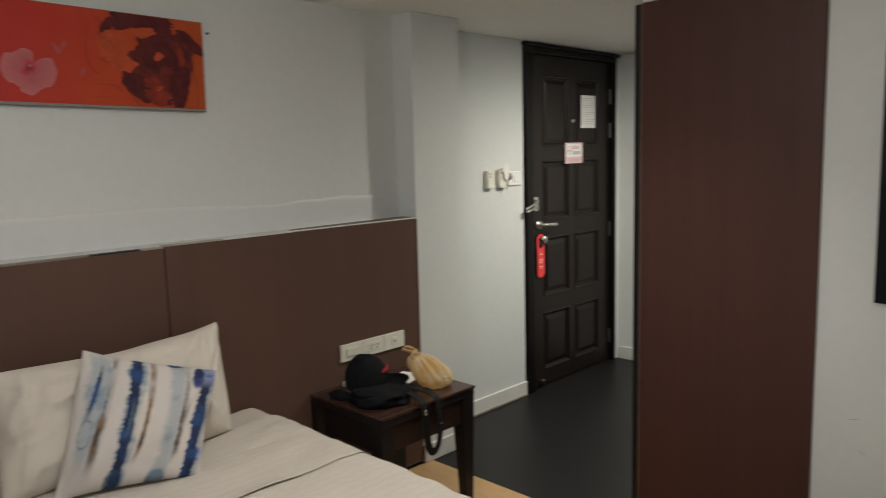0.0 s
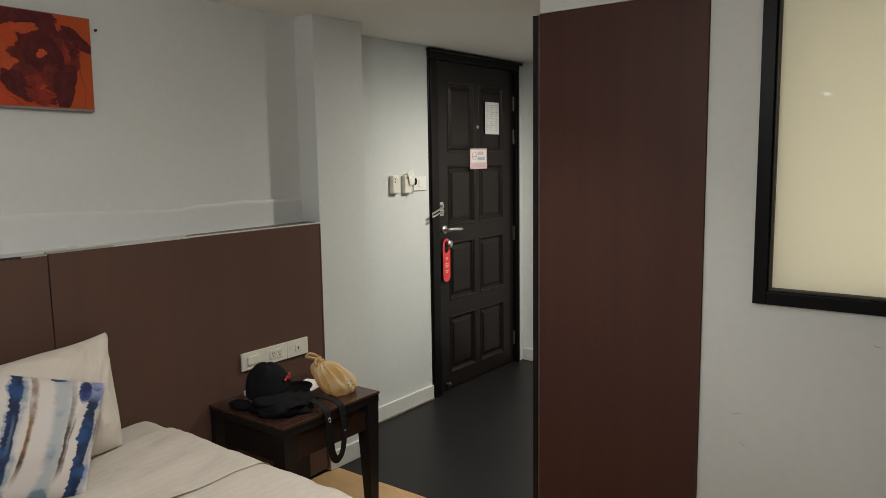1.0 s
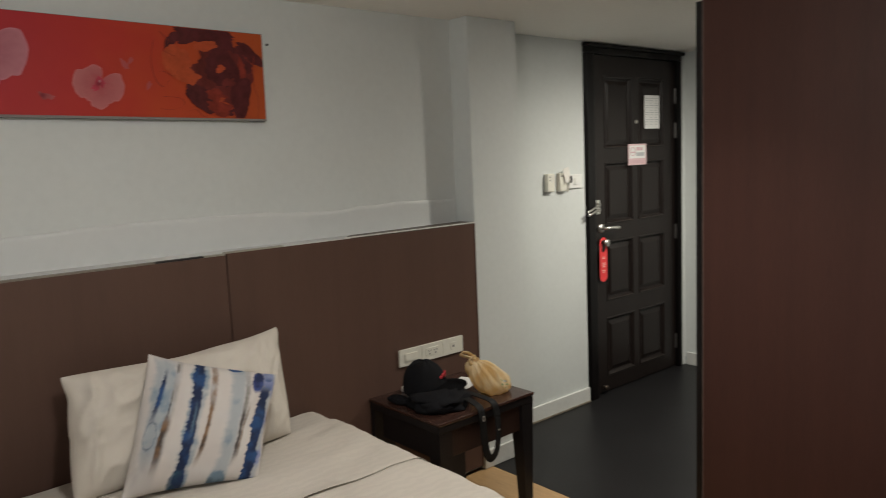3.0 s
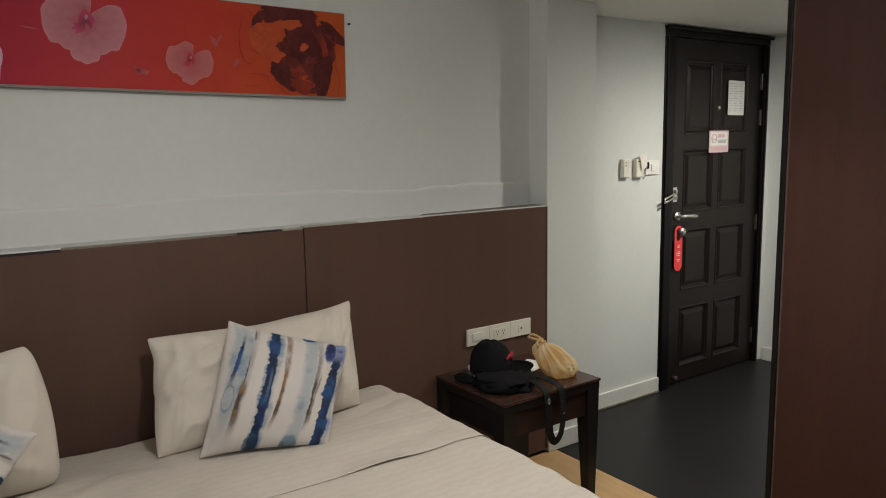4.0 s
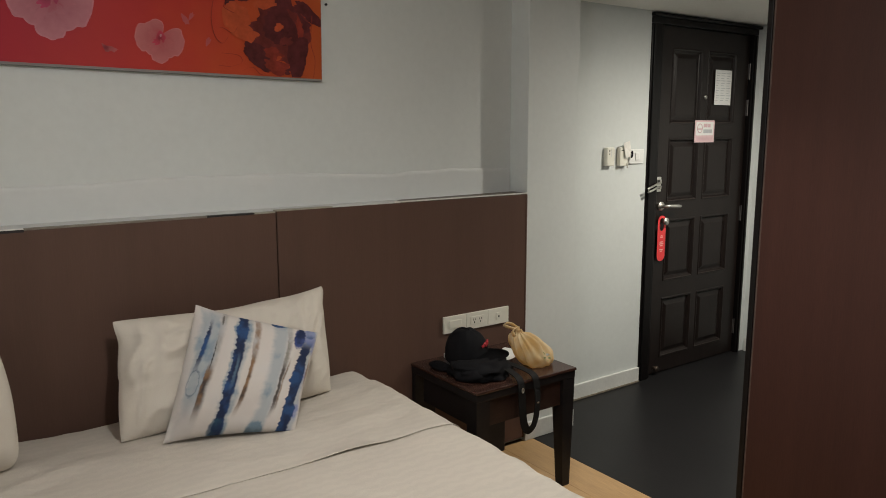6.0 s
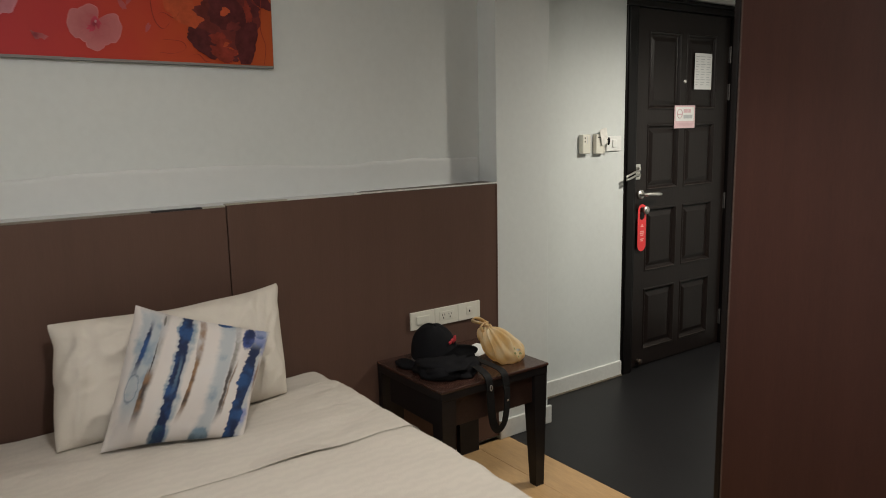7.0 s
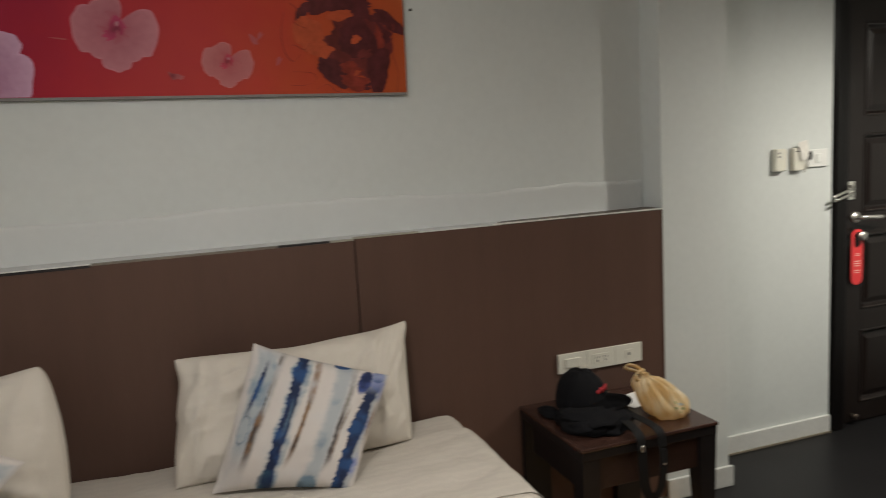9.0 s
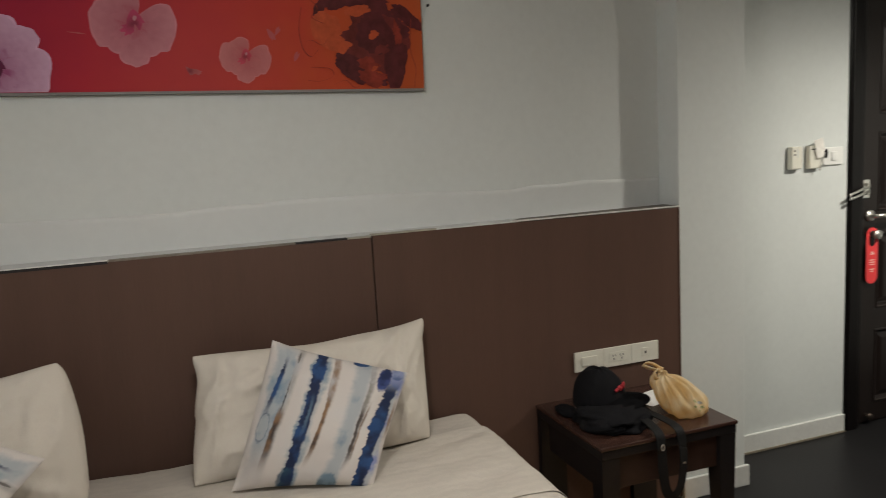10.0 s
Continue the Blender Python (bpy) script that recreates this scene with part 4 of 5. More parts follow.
def blob(cy, cz, ry, rz, turn, rag, seed):
    """An uneven printed patch."""
    pts = []
    for k in range(64):
        t = 2 * math.pi * k / 64
        f = 1 + rag * noise.noise((math.cos(t) * 1.6 + seed, math.sin(t) * 1.6, seed)) + 0.4 * rag * noise.noise((math.cos(t) * 6 + seed, math.sin(t) * 6, 2))
        a, b = ry * math.cos(t) * f, rz * math.sin(t) * f
        c, s_ = math.cos(radians(turn)), math.sin(radians(turn))
        pts.append(inside(cy + a * c - b * s_, cz + a * s_ + b * c))
    return pts


orchid(0.350, 1.738, 0.142, 0, (0.25, 0.03, 0.125), (0.55, 0.33, 0.47), (0.06, 0.008, 0.028), SIDEWAYS)
orchid(0.734, 1.872, 0.120, 4, (0.35, 0.07, 0.10), (0.46, 0.17, 0.205), (0.20, 0.02, 0.05))
orchid(1.053, 1.774, 0.077, 4, (0.40, 0.07, 0.08), (0.47, 0.145, 0.15), (0.23, 0.022, 0.038))
orchid(-0.12, 1.86, 0.14, -8, (0.25, 0.03, 0.125), (0.55, 0.33, 0.47), (0.06, 0.008, 0.028))
BUD = ink("bud_ink", (0.20, 0.02, 0.03), (0.40, 0.085, 0.09), 0.03, (PCX, 0.884, 1.733))
for by, bz, ang, ln in ((0.872, 1.745, -50, 0.034), (0.885, 1.738, -25, 0.034), (1.125, 1.862, -55, 0.042), (1.15, 1.842, 60, 0.030), (1.205, 1.760, 65, 0.034), (0.55, 1.845, -6, 0.05)):
    blot(lobe(by, bz, radians(ang), ln, ln * (0.28 if ln < 0.05 else 0.06), 0.3, by * 9), BUD, "bud", pic)
UMBER = mat("umber_ink", (0.092, 0.019, 0.021), 0.45, vary=0.35, scale=16, bump_scale=50, spec=0.15)
MAROON = mat("maroon_ink", (0.135, 0.025, 0.022), 0.45, vary=0.35, scale=14, bump_scale=40, spec=0.15)
RUST = mat("rust_ink", (0.23, 0.034, 0.022), 0.45, vary=0.35, scale=22, bump_scale=60, spec=0.15)
EMBER = mat("ember_ink", (0.43, 0.075, 0.028), 0.45, vary=0.25, scale=20, spec=0.15)
HEAD = (  # y, z, half width, half height, turn, raggedness, seed
    ((1.478, 1.835, 0.125, 0.105, 12, 0.35, 6.3), MAROON), ((1.43, 1.962, 0.125, 0.026, -3, 0.35, 3.8), UMBER), ((1.297, 1.932, 0.016, 0.036, -28, 0.3, 1.7), UMBER),
    ((1.345, 1.950, 0.055, 0.022, 18, 0.4, 6.6), UMBER), ((1.498, 1.865, 0.085, 0.075, 25, 0.45, 1.1), UMBER), ((1.590, 1.905, 0.068, 0.022, -36, 0.3, 7.7), UMBER),
    ((1.545, 1.760, 0.042, 0.085, -6, 0.25, 2.9), UMBER), ((1.538, 1.705, 0.026, 0.045, -4, 0.2, 4.9), UMBER), ((1.402, 1.738, 0.072, 0.036, -32, 0.25, 4.2), UMBER), ((1.46, 1.705, 0.055, 0.022, -14, 0.4, 8.2), UMBER),
    ((1.462, 1.708, 0.050, 0.026, -12, 0.5, 3.1), RUST), ((1.450, 1.752, 0.040, 0.022, -14, 0.5, 2.2), RUST), ((1.385, 1.812, 0.030, 0.020, 20, 0.5, 1.9), MAROON),
    ((1.425, 1.925, 0.042, 0.018, 14, 0.4, 8.8), EMBER), ((1.318, 1.868, 0.048, 0.048, -24, 0.3, 9.3), EMBER), ((1.345, 1.815, 0.050, 0.026, -14, 0.4, 5.9), EMBER), ((1.472, 1.846, 0.015, 0.015, 0, 0.5, 5.5), EMBER),
    ((1.535, 1.888, 0.030, 0.014, -40, 0.6, 6.1), MAROON), ((1.555, 1.850, 0.016, 0.034, 10, 0.6, 7.3), RUST), ((1.50, 1.80, 0.030, 0.014, 24, 0.6, 2.6), MAROON), ((1.47, 1.738, 0.012, 0.006, 40, 0.5, 1.2), EMBER))
for spec, ink_m in HEAD:
    blot(blob(*spec), ink_m, "printed_patch", pic)
def pen(points, width=0.0022):
    """A thin printed line through a few bends."""
    pts = []
    for (a, b), (c, d) in zip(points, points[1:]):
        n = max(3, int(math.hypot(c - a, d - b) / 0.008))
        pts += [(a + (c - a) * i / n, b + (d - b) * i / n) for i in range(n)]
    out = [(y + width * 0.7, z + width * 0.5) for y, z in pts] + [(y - width * 0.7, z - width * 0.5) for y, z in reversed(pts)]
    LAYER[0] += 1
    x = PCX + 0.0013 + 0.00004 * LAYER[0]
    bm = bmesh.new()
    n = len(pts)
    vs = [bm.verts.new((x, *inside(y, z))) for y, z in out]
    for i in range(n - 1):
        bm.faces.new((vs[i], vs[i + 1], vs[2 * n - 2 - i], vs[2 * n - 1 - i]))
    part("printed_line", bm, RUST, pic)
def bend(points, steps=5):
    """A soft curve through the given points of the print."""
    out = []
    for i in range(len(points) - 1):
        q = [points[max(i - 1, 0)], points[i], points[i + 1], points[min(i + 2, len(points) - 1)]]
        for k in range(steps):
            t = k / steps
            out.append(tuple(0.5 * (2 * b + (c - a) * t + (2 * a - 5 * b + 4 * c - d) * t * t + (3 * b - a - 3 * c + d) * t ** 3) for a, b, c, d in zip(*q)))
    return out + [points[-1]]
pen(bend(((1.238, 1.93), (1.226, 1.86), (1.236, 1.80), (1.262, 1.775), (1.285, 1.80))), 0.0018)
pen(bend(((1.232, 1.812), (1.262, 1.828), (1.300, 1.812), (1.318, 1.835))), 0.0014)
pen(bend(((1.258, 1.742), (1.318, 1.738), (1.330, 1.715), (1.290, 1.698), (1.244, 1.700))), 0.0013)
pen(bend(((1.604, 1.90), (1.598, 1.80), (1.614, 1.74), (1.606, 1.672))), 0.0016)
pen(bend(((1.33, 1.685), (1.37, 1.700), (1.40, 1.676), (1.44, 1.690), (1.48, 1.672))), 0.0016)
pen(bend(((1.26, 1.96), (1.29, 1.93), (1.27, 1.90), (1.31, 1.88))), 0.0015)
nail = finish("nail", disc(bmesh.new(), (WX, 1.681, 1.952), (1, 0, 0), 0.0045, 0.008, 12), HOLE, True)
tagged(nail, "small dark nail in the painted wall beside the picture", "nail")

# ---------- bedside socket plate ----------
sk = thing("socket_plate", "ivory three gang plate with switch, sockets and jack", "wall socket")
for k in range(3):
    y0 = 2.134 + 0.122 * k
    g = part("plate", box(HX + 0.0003, HX + 0.010, y0 + 0.0004, y0 + 0.1216, 0.610, 0.685, 0.003), PLASTIC, sk)
    if k == 0:
        part("rocker", box(HX + 0.009, HX + 0.015, y0 + 0.028, y0 + 0.094, 0.630, 0.666, 0.003), PLASTIC, g)
    if k == 1:
        part("insert", box(HX + 0.009, HX + 0.012, y0 + 0.024, y0 + 0.098, 0.629, 0.667, 0.002), PLASTIC, g)
        for cy in (y0 + 0.044, y0 + 0.078):
            for dy, dz, w in ((-0.006, 0.005, 0.0013), (0.006, 0.005, 0.0013), (0.0, -0.008, 0.002)):
                part("socket_hole", box(HX + 0.0118, HX + 0.0126, cy + dy - w, cy + dy + w, 0.648 + dz - 0.004, 0.648 + dz + 0.004), HOLE, g)
    if k == 2:
        part("insert", box(HX + 0.009, HX + 0.012, y0 + 0.046, y0 + 0.076, 0.631, 0.665, 0.002), PLASTIC, g)
        part("jack", box(HX + 0.0118, HX + 0.0126, y0 + 0.058, y0 + 0.065, 0.642, 0.652), HOLE, g)

# ---------- things on the nightstand ----------
def lump(centre, radii, turn=0.0, crumple=0.1, seed=0.0, floor_z=None, n=28, m=18, power=1.0):
    """A soft rounded body that settles on what lies under it."""
    bm = bmesh.new()
    c, s_ = math.cos(radians(turn)), math.sin(radians(turn))
    rows = []
    for j in range(m + 1):
        ph = -math.pi / 2 + math.pi * j / m
        row = []
        for i in range(n):
            th = 2 * math.pi * i / n
            d = Vector((math.cos(ph) * math.cos(th), math.cos(ph) * math.sin(th), math.sin(ph)))
            f = 1 + crumple * noise.noise(d * 1.8 + Vector((seed, 0, 0))) + 0.5 * crumple * noise.noise(d * 5 + Vector((0, seed, 0)))
            p = Vector((math.copysign(abs(d.x) ** power, d.x) * radii[0], math.copysign(abs(d.y) ** power, d.y) * radii[1], math.copysign(abs(d.z) ** power, d.z) * radii[2])) * f
            q = Vector((centre[0] + p.x * c - p.y * s_, centre[1] + p.x * s_ + p.y * c, centre[2] + p.z))
            if floor_z is not None and q.z < floor_z:
                q.z = floor_z + 0.0005 * j
            row.append(q)
        rows.append(row)
    grid_mesh(bm, rows, True)
    bmesh.ops.remove_doubles(bm, verts=bm.verts[:], dist=1e-5)
    return bm


TOP = TZ + 0.0005
bag = thing("sling_bag", "black cloth sling bag lying on the bedside table", "bag")
part("pouch", lump((0.275, 2.115, 0.540), (0.125, 0.118, 0.036), 25, 0.25, 3.0, TOP, 36, 22, 0.75), BLACKCLOTH, bag, smooth=True)
part("front_pocket", lump((0.335, 2.06, 0.538), (0.065, 0.055, 0.028), 40, 0.2, 8.0, TOP), BLACKCLOTH, bag, smooth=True)
part("side_flap", lump((0.145, 2.022, 0.528), (0.055, 0.030, 0.016), 10, 0.25, 5.0, TOP), BLACKCLOTH, bag, smooth=True)


def ribbon(points, widths, half, thick=0.0018):
    bm = bmesh.new()
    rows = []
    pts = [Vector(p) for p in points]
    for i, p in enumerate(pts):
        w = Vector(widths[i]).normalized() * half
        t = (pts[min(i + 1, len(pts) - 1)] - pts[max(i - 1, 0)]).normalized()
        nn = t.cross(w).normalized() * thick
        rows.append([p - w + nn, p + w + nn, p + w - nn, p - w - nn])
    vr = grid_mesh(bm, rows, True)
    bm.faces.new(vr[0][::-1])
    bm.faces.new(vr[-1])
    return bm


def smooth_path(points, steps=6):
    """Points on a soft curve through the given ones."""
    pts = [Vector(p) for p in points]
    out = []
    for i in range(len(pts) - 1):
        p0, p1, p2, p3 = pts[max(i - 1, 0)], pts[i], pts[i + 1], pts[min(i + 2, len(pts) - 1)]
        for k in range(steps):
            t = k / steps
            out.append(0.5 * (2 * p1 + (p2 - p0) * t + (2 * p0 - 5 * p1 + 4 * p2 - p3) * t * t + (3 * p1 - p0 - 3 * p2 + p3) * t ** 3))
    return out + [pts[-1]]


sp_ = smooth_path([(0.33, 2.172, 0.558), (0.40, 2.178, 0.545), (0.452, 2.179, 0.528), (0.468, 2.178, 0.49), (0.474, 2.178, 0.42), (0.476, 2.188, 0.345), (0.477, 2.212, 0.318), (0.478, 2.240, 0.345), (0.476, 2.255, 0.42), (0.469, 2.256, 0.49), (0.454, 2.252, 0.530), (0.40, 2.240, 0.545), (0.32, 2.205, 0.560)])
ws = []
for i, p in enumerate(sp_):
    t = (sp_[min(i + 1, len(sp_) - 1)] - sp_[max(i - 1, 0)]).normalized()
    ws.append((0.15, -t.z, t.y) if p.z < 0.47 else (0, -1 if i < len(sp_) / 2 else 1, 0))
for i in range(len(ws)):
    if i and Vector(ws[i]).dot(Vector(ws[i - 1])) < 0:
        ws[i] = tuple(-c for c in ws[i])
part("strap", ribbon(sp_, ws, 0.0155), WEBBING, bag, "black webbing strap hanging over the table edge")
bm = bmesh.new()
ring_tube(bm, [(0.476, 2.178 + 0.005 * math.cos(a), 0.488 + 0.010 * math.sin(a)) for a in (2 * math.pi * k / 16 for k in range(17))], 0.0018, 6, False)
part("buckle", bm, STEEL, bag, "small steel strap ring", True)
part("strap_slider", box(0.472, 0.479, 2.252, 2.262, 0.420, 0.426, 0.001), STEEL, bag, "small metal slider")

cap = thing("cap", "black baseball cap with red stitching on the bag", "cap")
bm = bmesh.new()
rows = []
for j in range(13):
    ph = math.pi / 2 * j / 12
    row = []
    for i in range(36):
        th = 2 * math.pi * i / 36
        f = 1 + 0.05 * noise.noise((math.cos(th) * 1.5, math.sin(th) * 1.5, ph)) - 0.015 * abs(math.sin(3 * th)) ** 8
        row.append((0.185 + 0.094 * math.cos(ph) ** 0.8 * math.cos(th) * f, 2.130 + 0.092 * math.cos(ph) ** 0.8 * math.sin(th) * f, 0.548 + 0.128 * math.sin(ph) * f - 0.02 * math.cos(th) * math.cos(ph)))
    rows.append(row)
grid_mesh(bm, rows, True)
crown = part("crown", bm, BLACKCLOTH, cap, smooth=True)
bm = bmesh.new()
rows = []
for j in range(9):
    u = j / 8
    row = []
    for i in range(21):
        a = radians(70 - 105 + 150 * i / 20)
        r = 0.082 + 0.090 * u * math.sin(math.pi * i / 20) ** 0.6
        row.append((0.185 + r * math.cos(a), 2.130 + r * math.sin(a), 0.590 - 0.012 * u - 0.022 * (abs(i - 10) / 10) ** 2))
    rows.append(row)
grid_mesh(bm, rows)
bmesh.ops.solidify(bm, geom=bm.faces[:], thickness=0.003)
part("visor", bm, BLACKCLOTH, cap, smooth=True)
part("button", lump((0.185, 2.13, 0.677), (0.008, 0.008, 0.005)), BLACKCLOTH, crown, smooth=True)
for k in range(6):
    a = radians(14 + 8 * k)
    bm = lump((0.185 + 0.0815 * math.cos(a), 2.130 + 0.0800 * math.sin(a), 0.618 + 0.006 * (k % 2)), (0.0045, 0.006, 0.007), 0, 0.35, k)
    part("embroidery", bm, REDTHREAD, crown, "red embroidered stitching", True)

SACK = bpy.data.materials.new("thin_yellow_plastic")
SACK.use_nodes = True
nt = SACK.node_tree
pb = nt.nodes["Principled BSDF"]
fz = nt.nodes.new("ShaderNodeTexNoise")
fz.inputs["Scale"].default_value, fz.inputs["Detail"].default_value = 22, 4
fm = nt.nodes.new("ShaderNodeValToRGB")
fm.color_ramp.elements[0].position, fm.color_ramp.elements[0].color = 0.38, (0.74, 0.53, 0.25, 1)
fm.color_ramp.elements[1].position, fm.color_ramp.elements[1].color = 0.68, (0.85, 0.76, 0.52, 1)
stc = nt.nodes.new("ShaderNodeTexCoord")
nt.links.new(stc.outputs["Object"], fz.inputs["Vector"])
nt.links.new(fz.outputs["Fac"], fm.inputs[0])
nt.links.new(fm.outputs[0], pb.inputs["Base Color"])
pb.inputs["Roughness"].default_value = 0.42
tl_ = nt.nodes.new("ShaderNodeBsdfTranslucent")
tl_.inputs[0].default_value = (0.84, 0.61, 0.30, 1)
nz = nt.nodes.new("ShaderNodeTexNoise")
nz.inputs["Scale"].default_value = 38
nt.links.new(stc.outputs["Object"], nz.inputs["Vector"])
bpp = nt.nodes.new("ShaderNodeBump")
bpp.inputs["Strength"].default_value, bpp.inputs["Distance"].default_value = 0.55, 0.006
nt.links.new(nz.outputs["Fac"], bpp.inputs["Height"])
nt.links.new(bpp.outputs[0], pb.inputs["Normal"])
ms = nt.nodes.new("ShaderNodeMixShader")
ms.inputs[0].default_value = 0.45
nt.links.new(pb.outputs[0], ms.inputs[1])
nt.links.new(tl_.outputs[0], ms.inputs[2])
nt.links.new(ms.outputs[0], nt.nodes["Material Output"].inputs[0])
sack = thing("plastic_bag", "knotted yellow plastic bag with shopping on the table", "plastic bag")
base, neck = Vector((0.325, 2.396, TOP)), Vector((0.290, 2.312, 0.668))


def sack_point(u, th, out=0.0):
    """A place on the bag's skin: u from its base to its neck, th round it."""
    c = base.lerp(neck, u ** 1.1)
    r = 0.079 * (math.sin(math.pi * min(1, 0.18 + 0.82 * u)) ** 0.55) * (1 - 0.25 * u) if u < 0.9 else 0
    r = max(r, 0.011)
    pleat = 1 + (0.035 + 0.26 * u * u) * math.sin(th * 13 + 3 * noise.noise((u * 2, th, 0))) + 0.14 * noise.noise((math.cos(th) * 2, math.sin(th) * 2, u * 3))
    r = r * pleat + out
    p = Vector((c.x + 0.95 * r * math.cos(th), c.y + 1.12 * r * math.sin(th), c.z + 0.10 * r * math.sin(th * 2)))
    if u == 0:
        p = Vector((c.x + 0.75 * (p.x - c.x), c.y + 0.75 * (p.y - c.y), TOP))
    p.z = max(p.z, TOP)
    return p


bm = bmesh.new()
vr = grid_mesh(bm, [[sack_point(j / 26, 2 * math.pi * i / 84) for i in range(84)] for j in range(27)], True)
bm.faces.new(vr[0][::-1])
part("sack", bm, SACK, sack, smooth=True)
part("knot", lump((0.286, 2.306, 0.670), (0.014, 0.014, 0.012), 0, 0.4, 2), SACK, sack, smooth=True)
for pts in ([(0.286, 2.306, 0.672), (0.297, 2.286, 0.676), (0.304, 2.270, 0.668), (0.308, 2.274, 0.652), (0.300, 2.290, 0.648), (0.288, 2.304, 0.664)],
            [(0.286, 2.306, 0.676), (0.284, 2.282, 0.694), (0.282, 2.256, 0.702), (0.280, 2.246, 0.694), (0.282, 2.264, 0.684), (0.286, 2.300, 0.670)]):
    pp_ = smooth_path(pts, 5)
    part("handle_loop", ribbon(pp_, [(0.7, 0.3, 0.65)] * len(pp_), 0.0065, 0.002), SACK, sack, smooth=True)
GREENINK = mat("green_ink", (0.33, 0.36, 0.14), 0.5, vary=0.3, scale=80)
for k, (u, th, wide, high) in enumerate(((0.42, 0.18, 0.12, 0.030), (0.34, 0.36, 0.16, 0.026), (0.33, 0.02, 0.10, 0.022), (0.25, 0.30, 0.14, 0.024), (0.22, 0.08, 0.08, 0.018))):
    bm = bmesh.new()
    grid_mesh(bm, [[sack_point(u + high * b * (1 + 0.5 * noise.noise((a, b, k))), th + wide * a, 0.0012) for a in (-0.5, -0.25, 0, 0.25, 0.5)] for b in (-1, -0.4, 0.4, 1)])
    bmesh.ops.solidify(bm, geom=bm.faces[:], thickness=0.0006)
    part("printed_mark", bm, GREENINK if k != 1 else WHITEPLASTIC, sack, smooth=True)

bm = box(-0.055, 0.055, -0.075, 0.075, 0.0, 0.0012)
slip = finish("paper_slip", bm, PAPER)
slip.matrix_world = pose(0.145, 2.375, TOP, 0, 0, 18)
tagged(slip, "white folded paper slip lying on the table", "paper")
ad = finish("adapter", box(-0.018, 0.018, -0.05, 0.05, 0.0, 0.024, 0.006, 3), WHITEPLASTIC, True)
ad.matrix_world = pose(0.048, 2.165, TOP, 0, 0, 6)
tagged(ad, "small white plastic adapter behind the cap", "adapter")

# ---------- on the entry wall ----------
wb_ = thing("chime_unit", "ivory plastic chime unit on the wall", "wall unit")
part("housing", box(SX + 0.0003, SX + 0.030, 3.372, 3.430, 1.285, 1.385, 0.006, 3), PLASTIC, wb_)
part("side_grip", box(SX + 0.0005, SX + 0.020, 3.4305, 3.440, 1.295, 1.378, 0.003), mat("aged_plastic", (0.52, 0.40, 0.30), 0.4, vary=0.1), wb_, "yellowed side grip")
for z in (1.345, 1.362):
    part("button", box(SX + 0.0298, SX + 0.0312, 3.385, 3.392, z, z + 0.008), HOLE, wb_)
part("grille", box(SX + 0.0298, SX + 0.0310, 3.402, 3.408, 1.335, 1.375), SKIRT, wb_)
kc = thing("key_card_switch", "white key card power switch with a card inside", "wall switch")
part("housing", box(SX + 0.0003, SX + 0.026, 3.478, 3.545, 1.282, 1.385, 0.005, 2), PLASTIC, kc)
part("slot", box(SX + 0.0255, SX + 0.0268, 3.488, 3.535, 1.366, 1.371), HOLE, kc)
tagb = thing("key_tag", "clear plastic key tag and dark key hanging at the switch", "key")
bm = box(-0.0012, 0.0012, -0.026, 0.026, -0.042, 0.042, 0.001)
card = part("tag_plate", bm, mat("tag_plastic", (0.74, 0.71, 0.67), 0.3, vary=0.1, scale=40), tagb, "pale beige key tag plate")
card.matrix_local = pose(SX + 0.034, 3.528, 1.372, 14, 0, 0)
part("key_fob", lump((SX + 0.034, 3.562, 1.345), (0.006, 0.011, 0.019), 0, 0.3, 4), BLACKCLOTH, tagb, "black key fob", True)
bm = ring_tube(bmesh.new(), smooth_path([(SX + 0.036, 3.552, 1.352), (SX + 0.037, 3.545, 1.325), (SX + 0.036, 3.535, 1.298), (SX + 0.034, 3.528, 1.272)], 4), 0.003, 6)
part("key_blade", bm, STEEL, tagb, "thin steel key", True)
sw = thing("light_switch", "white single rocker light switch plate", "wall switch")
part("plate", box(SX + 0.0003, SX + 0.010, 3.575, 3.692, 1.292, 1.372, 0.003), WHITEPLASTIC, sw)
part("rocker", box(SX + 0.0098, SX + 0.016, 3.618, 3.650, 1.312, 1.352, 0.003), WHITEPLASTIC, sw)

# ---------- hung and stuck on the door ----------
tag = thing("door_hanger", "red card door hanger with pale lettering on the knob", "door hanger")
bm = bmesh.new()
w, z0, z1 = 0.036, 0.708, 0.980
outer, inner = [], []
for k in range(48):
    a = 2 * math.pi * k / 48
    oy, oz = w * math.cos(a), w * math.sin(a)
    outer.append((oy, (z1 - w + oz) if oz >= 0 else (z0 + w + oz)))
    iy, iz = 0.019 * math.cos(a), 0.019 * math.sin(a)
    inner.append((iy, (z1 - 0.034 + iz) if iz >= 0 else (z1 - 0.072 + iz)))
hx = LX + 0.018
rows = [[(hx, 3.895 + y, z) for y, z in inner], [(hx, 3.895 + y, z) for y, z in outer], [(hx + 0.0016, 3.895 + y, z) for y, z in outer], [(hx + 0.0016, 3.895 + y, z) for y, z in inner], [(hx, 3.895 + y, z) for y, z in inner]]
grid_mesh(bm, rows, True)
bmesh.ops.remove_doubles(bm, verts=bm.verts[:], dist=1e-6)
card = part("card", bm, REDCARD, tag)
PALEINK = mat("pale_ink", (0.80, 0.50, 0.45), 0.6, vary=0.1)
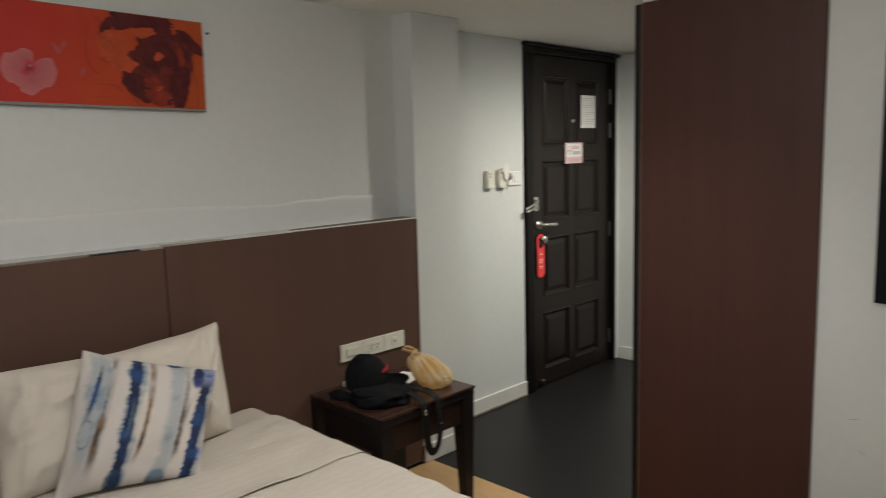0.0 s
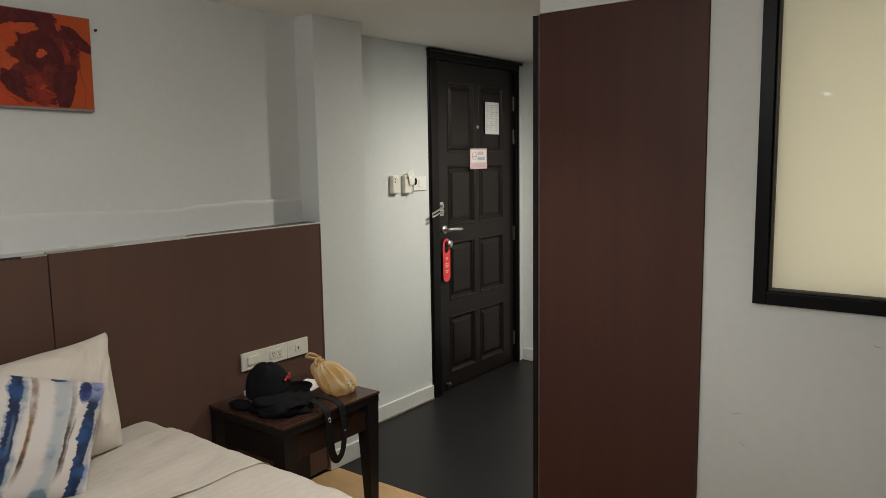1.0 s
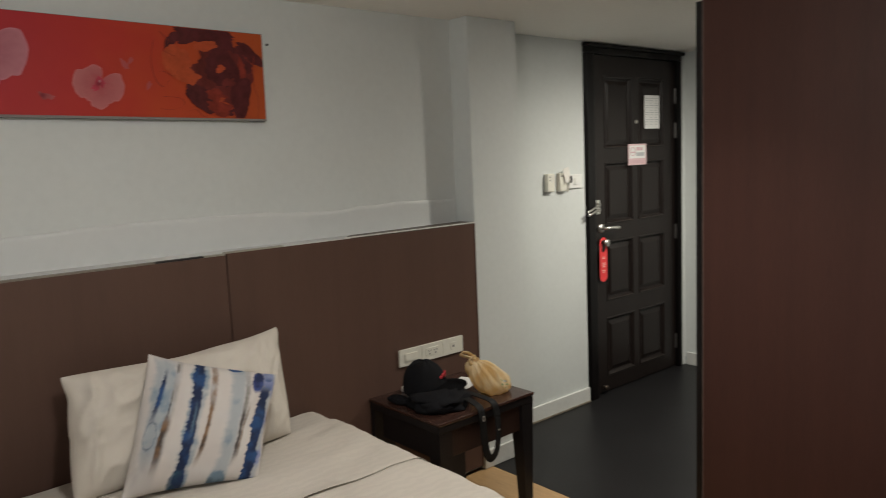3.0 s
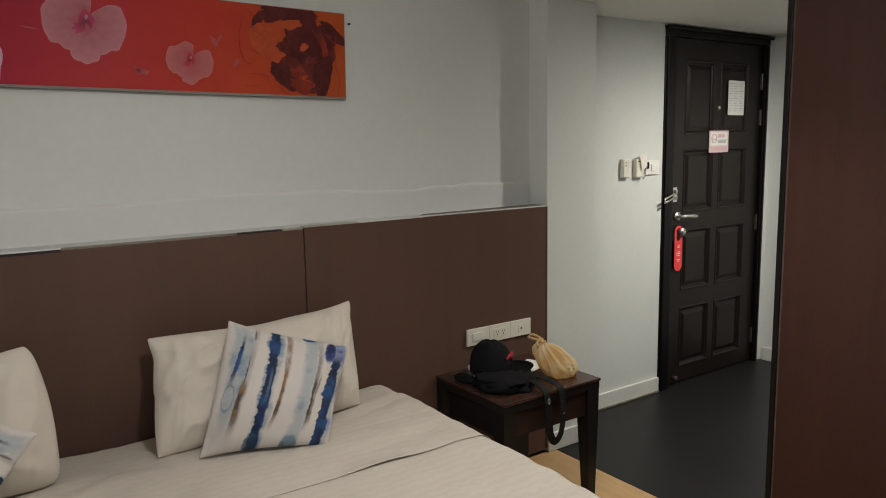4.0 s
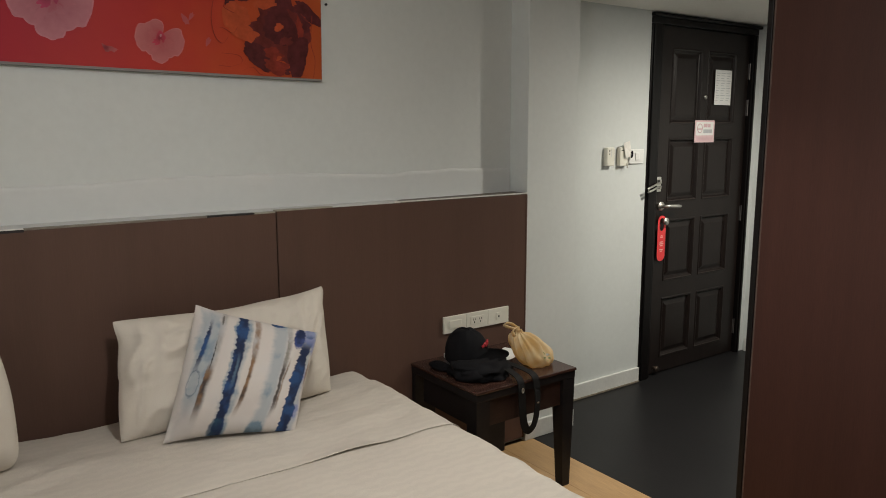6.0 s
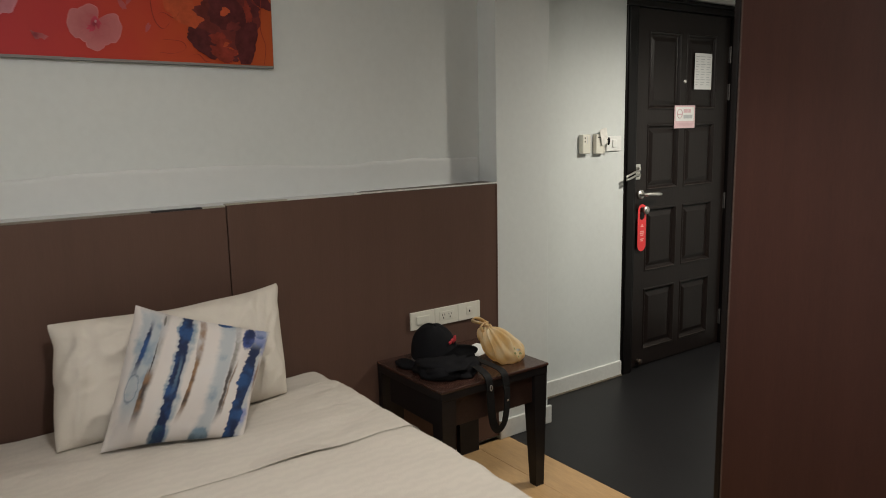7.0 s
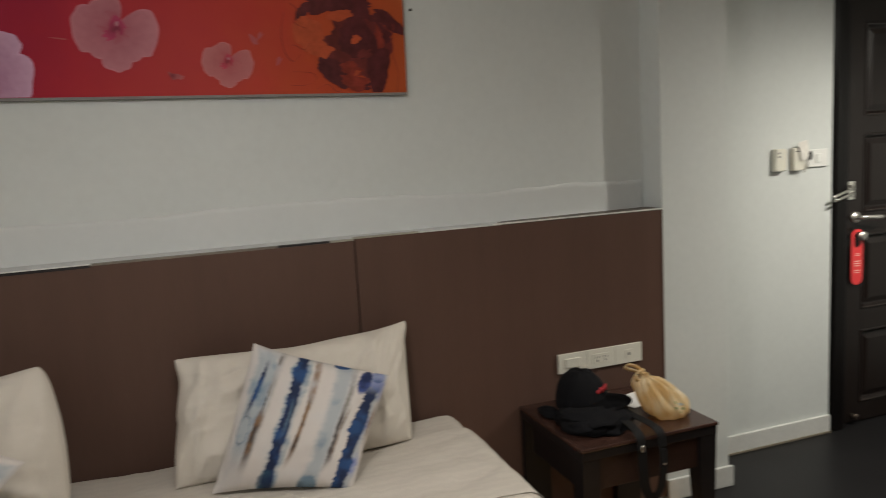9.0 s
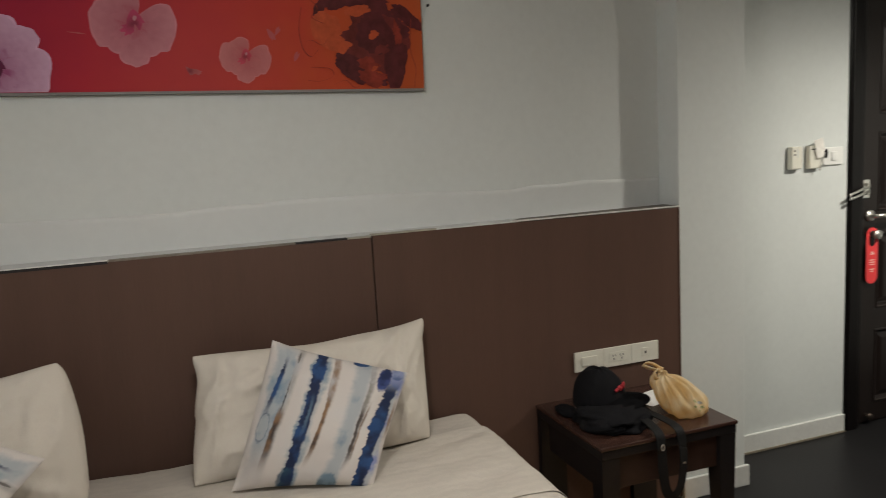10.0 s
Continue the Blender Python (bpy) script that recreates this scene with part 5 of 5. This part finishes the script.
for z, hw in ((0.860, 0.007), (0.852, 0.012), (0.823, 0.016), (0.812, 0.018), (0.801, 0.013), (0.778, 0.015), (0.768, 0.010)):
    part("printed_bar", box(hx + 0.0017, hx + 0.0022, 3.896 - hw, 3.896 + hw, z - 0.0028, z + 0.0028), PALEINK, card)

NX = LX + 0.0045                                  # papers lie over the mouldings
notice = thing("door_notice", "white printed notice sheet taped on the door", "notice")
sh = part("sheet", box(NX + 0.0006, NX + 0.0016, 4.356, 4.521, 1.628, 1.838), PAPER, notice)
for c0, c1 in ((4.367, 4.403), (4.413, 4.459), (4.469, 4.511)):
    for k in range(12):
        zt = 1.820 - 0.0148 * k
        part("printed_bar", box(NX + 0.0017, NX + 0.0020, c0, c1 - 0.008 * ((k * 7) % 3), zt - 0.0035, zt), GREYINK, sh)
pk = thing("door_sign", "square pink and white sign stuck on the door", "sign")
s1 = part("sheet", box(NX + 0.0006, NX + 0.0018, 4.178, 4.372, 1.402, 1.534), PINKPAPER, pk)
part("white_field", box(NX + 0.0019, NX + 0.0023, 4.190, 4.360, 1.444, 1.524), PAPER, s1)
bm = bmesh.new()
ring_tube(bm, [(NX + 0.0026, 4.226 + 0.024 * math.cos(a), 1.487 + 0.026 * math.sin(a)) for a in (2 * math.pi * k / 24 for k in range(25))], 0.0025, 6, False)
part("printed_ring", bm, PINKINK, s1)
for y0, y1, z0, z1, m_ in ((4.204, 4.248, 1.478, 1.486, PINKINK), (4.262, 4.300, 1.492, 1.514, PINKINK), (4.306, 4.330, 1.492, 1.514, PINKINK), (4.262, 4.346, 1.458, 1.480, GREYINK), (4.200, 4.350, 1.414, 1.432, PINKINK)):
    part("printed_bar", box(NX + 0.0024, NX + 0.0028, y0, y1, z0, z1), m_, s1)

# ---------- scuffs on the bathroom wall ----------
SCUFF = mat("scuff", (0.36, 0.35, 0.35), 0.7, vary=0.3, scale=40)
for k, (x, z, ln, ang) in enumerate(((1.87, 0.555, 0.026, -30), (2.225, 0.93, 0.022, -20), (1.845, 0.655, 0.034, 8))):
    bm = ring_tube(bmesh.new(), [(x + ln * (t - 0.5) * math.cos(radians(ang)), BW0 - 0.0002, z + ln * (t - 0.5) * math.sin(radians(ang)) + 0.002 * math.sin(9 * t + k)) for t in (0, 0.2, 0.4, 0.6, 0.8, 1)], [0.0004, 0.0011, 0.0014, 0.0012, 0.0009, 0.0003], 6)
    struct("trim_scuff", bm, SCUFF, "small dark scuff mark on the painted wall", "scuff mark")

# ---------- floor boards ----------
BW, BL, GAP = 0.19, 1.21, 0.0012
board = finish("plank", box(0, BL - GAP, 0, BW - GAP, -0.012, 0.0, 0.0008, 1), TANWOOD)
board.parent = floor_wood
X0, X1 = -0.004, ROOM_X1 - 0.002
spare = board
for r in range(int((2.6665 - ROOM_Y0) / BW)):
    y = 2.6665 - (r + 1) * BW + GAP
    x = X0 - (0.37 * r) % BL
    while x < X1 - 0.03:
        a, c = max(x, X0), min(x + BL, X1)
        x += BL
        if c - a < 0.03:
            continue
        ob = spare or bpy.data.objects.new("plank", board.data)
        if not spare:
            scene.collection.objects.link(ob)
            ob.parent = floor_wood
        spare = None
        ob.location, ob.scale = (a, y, 0), ((c - a) / BL, 1, 1)
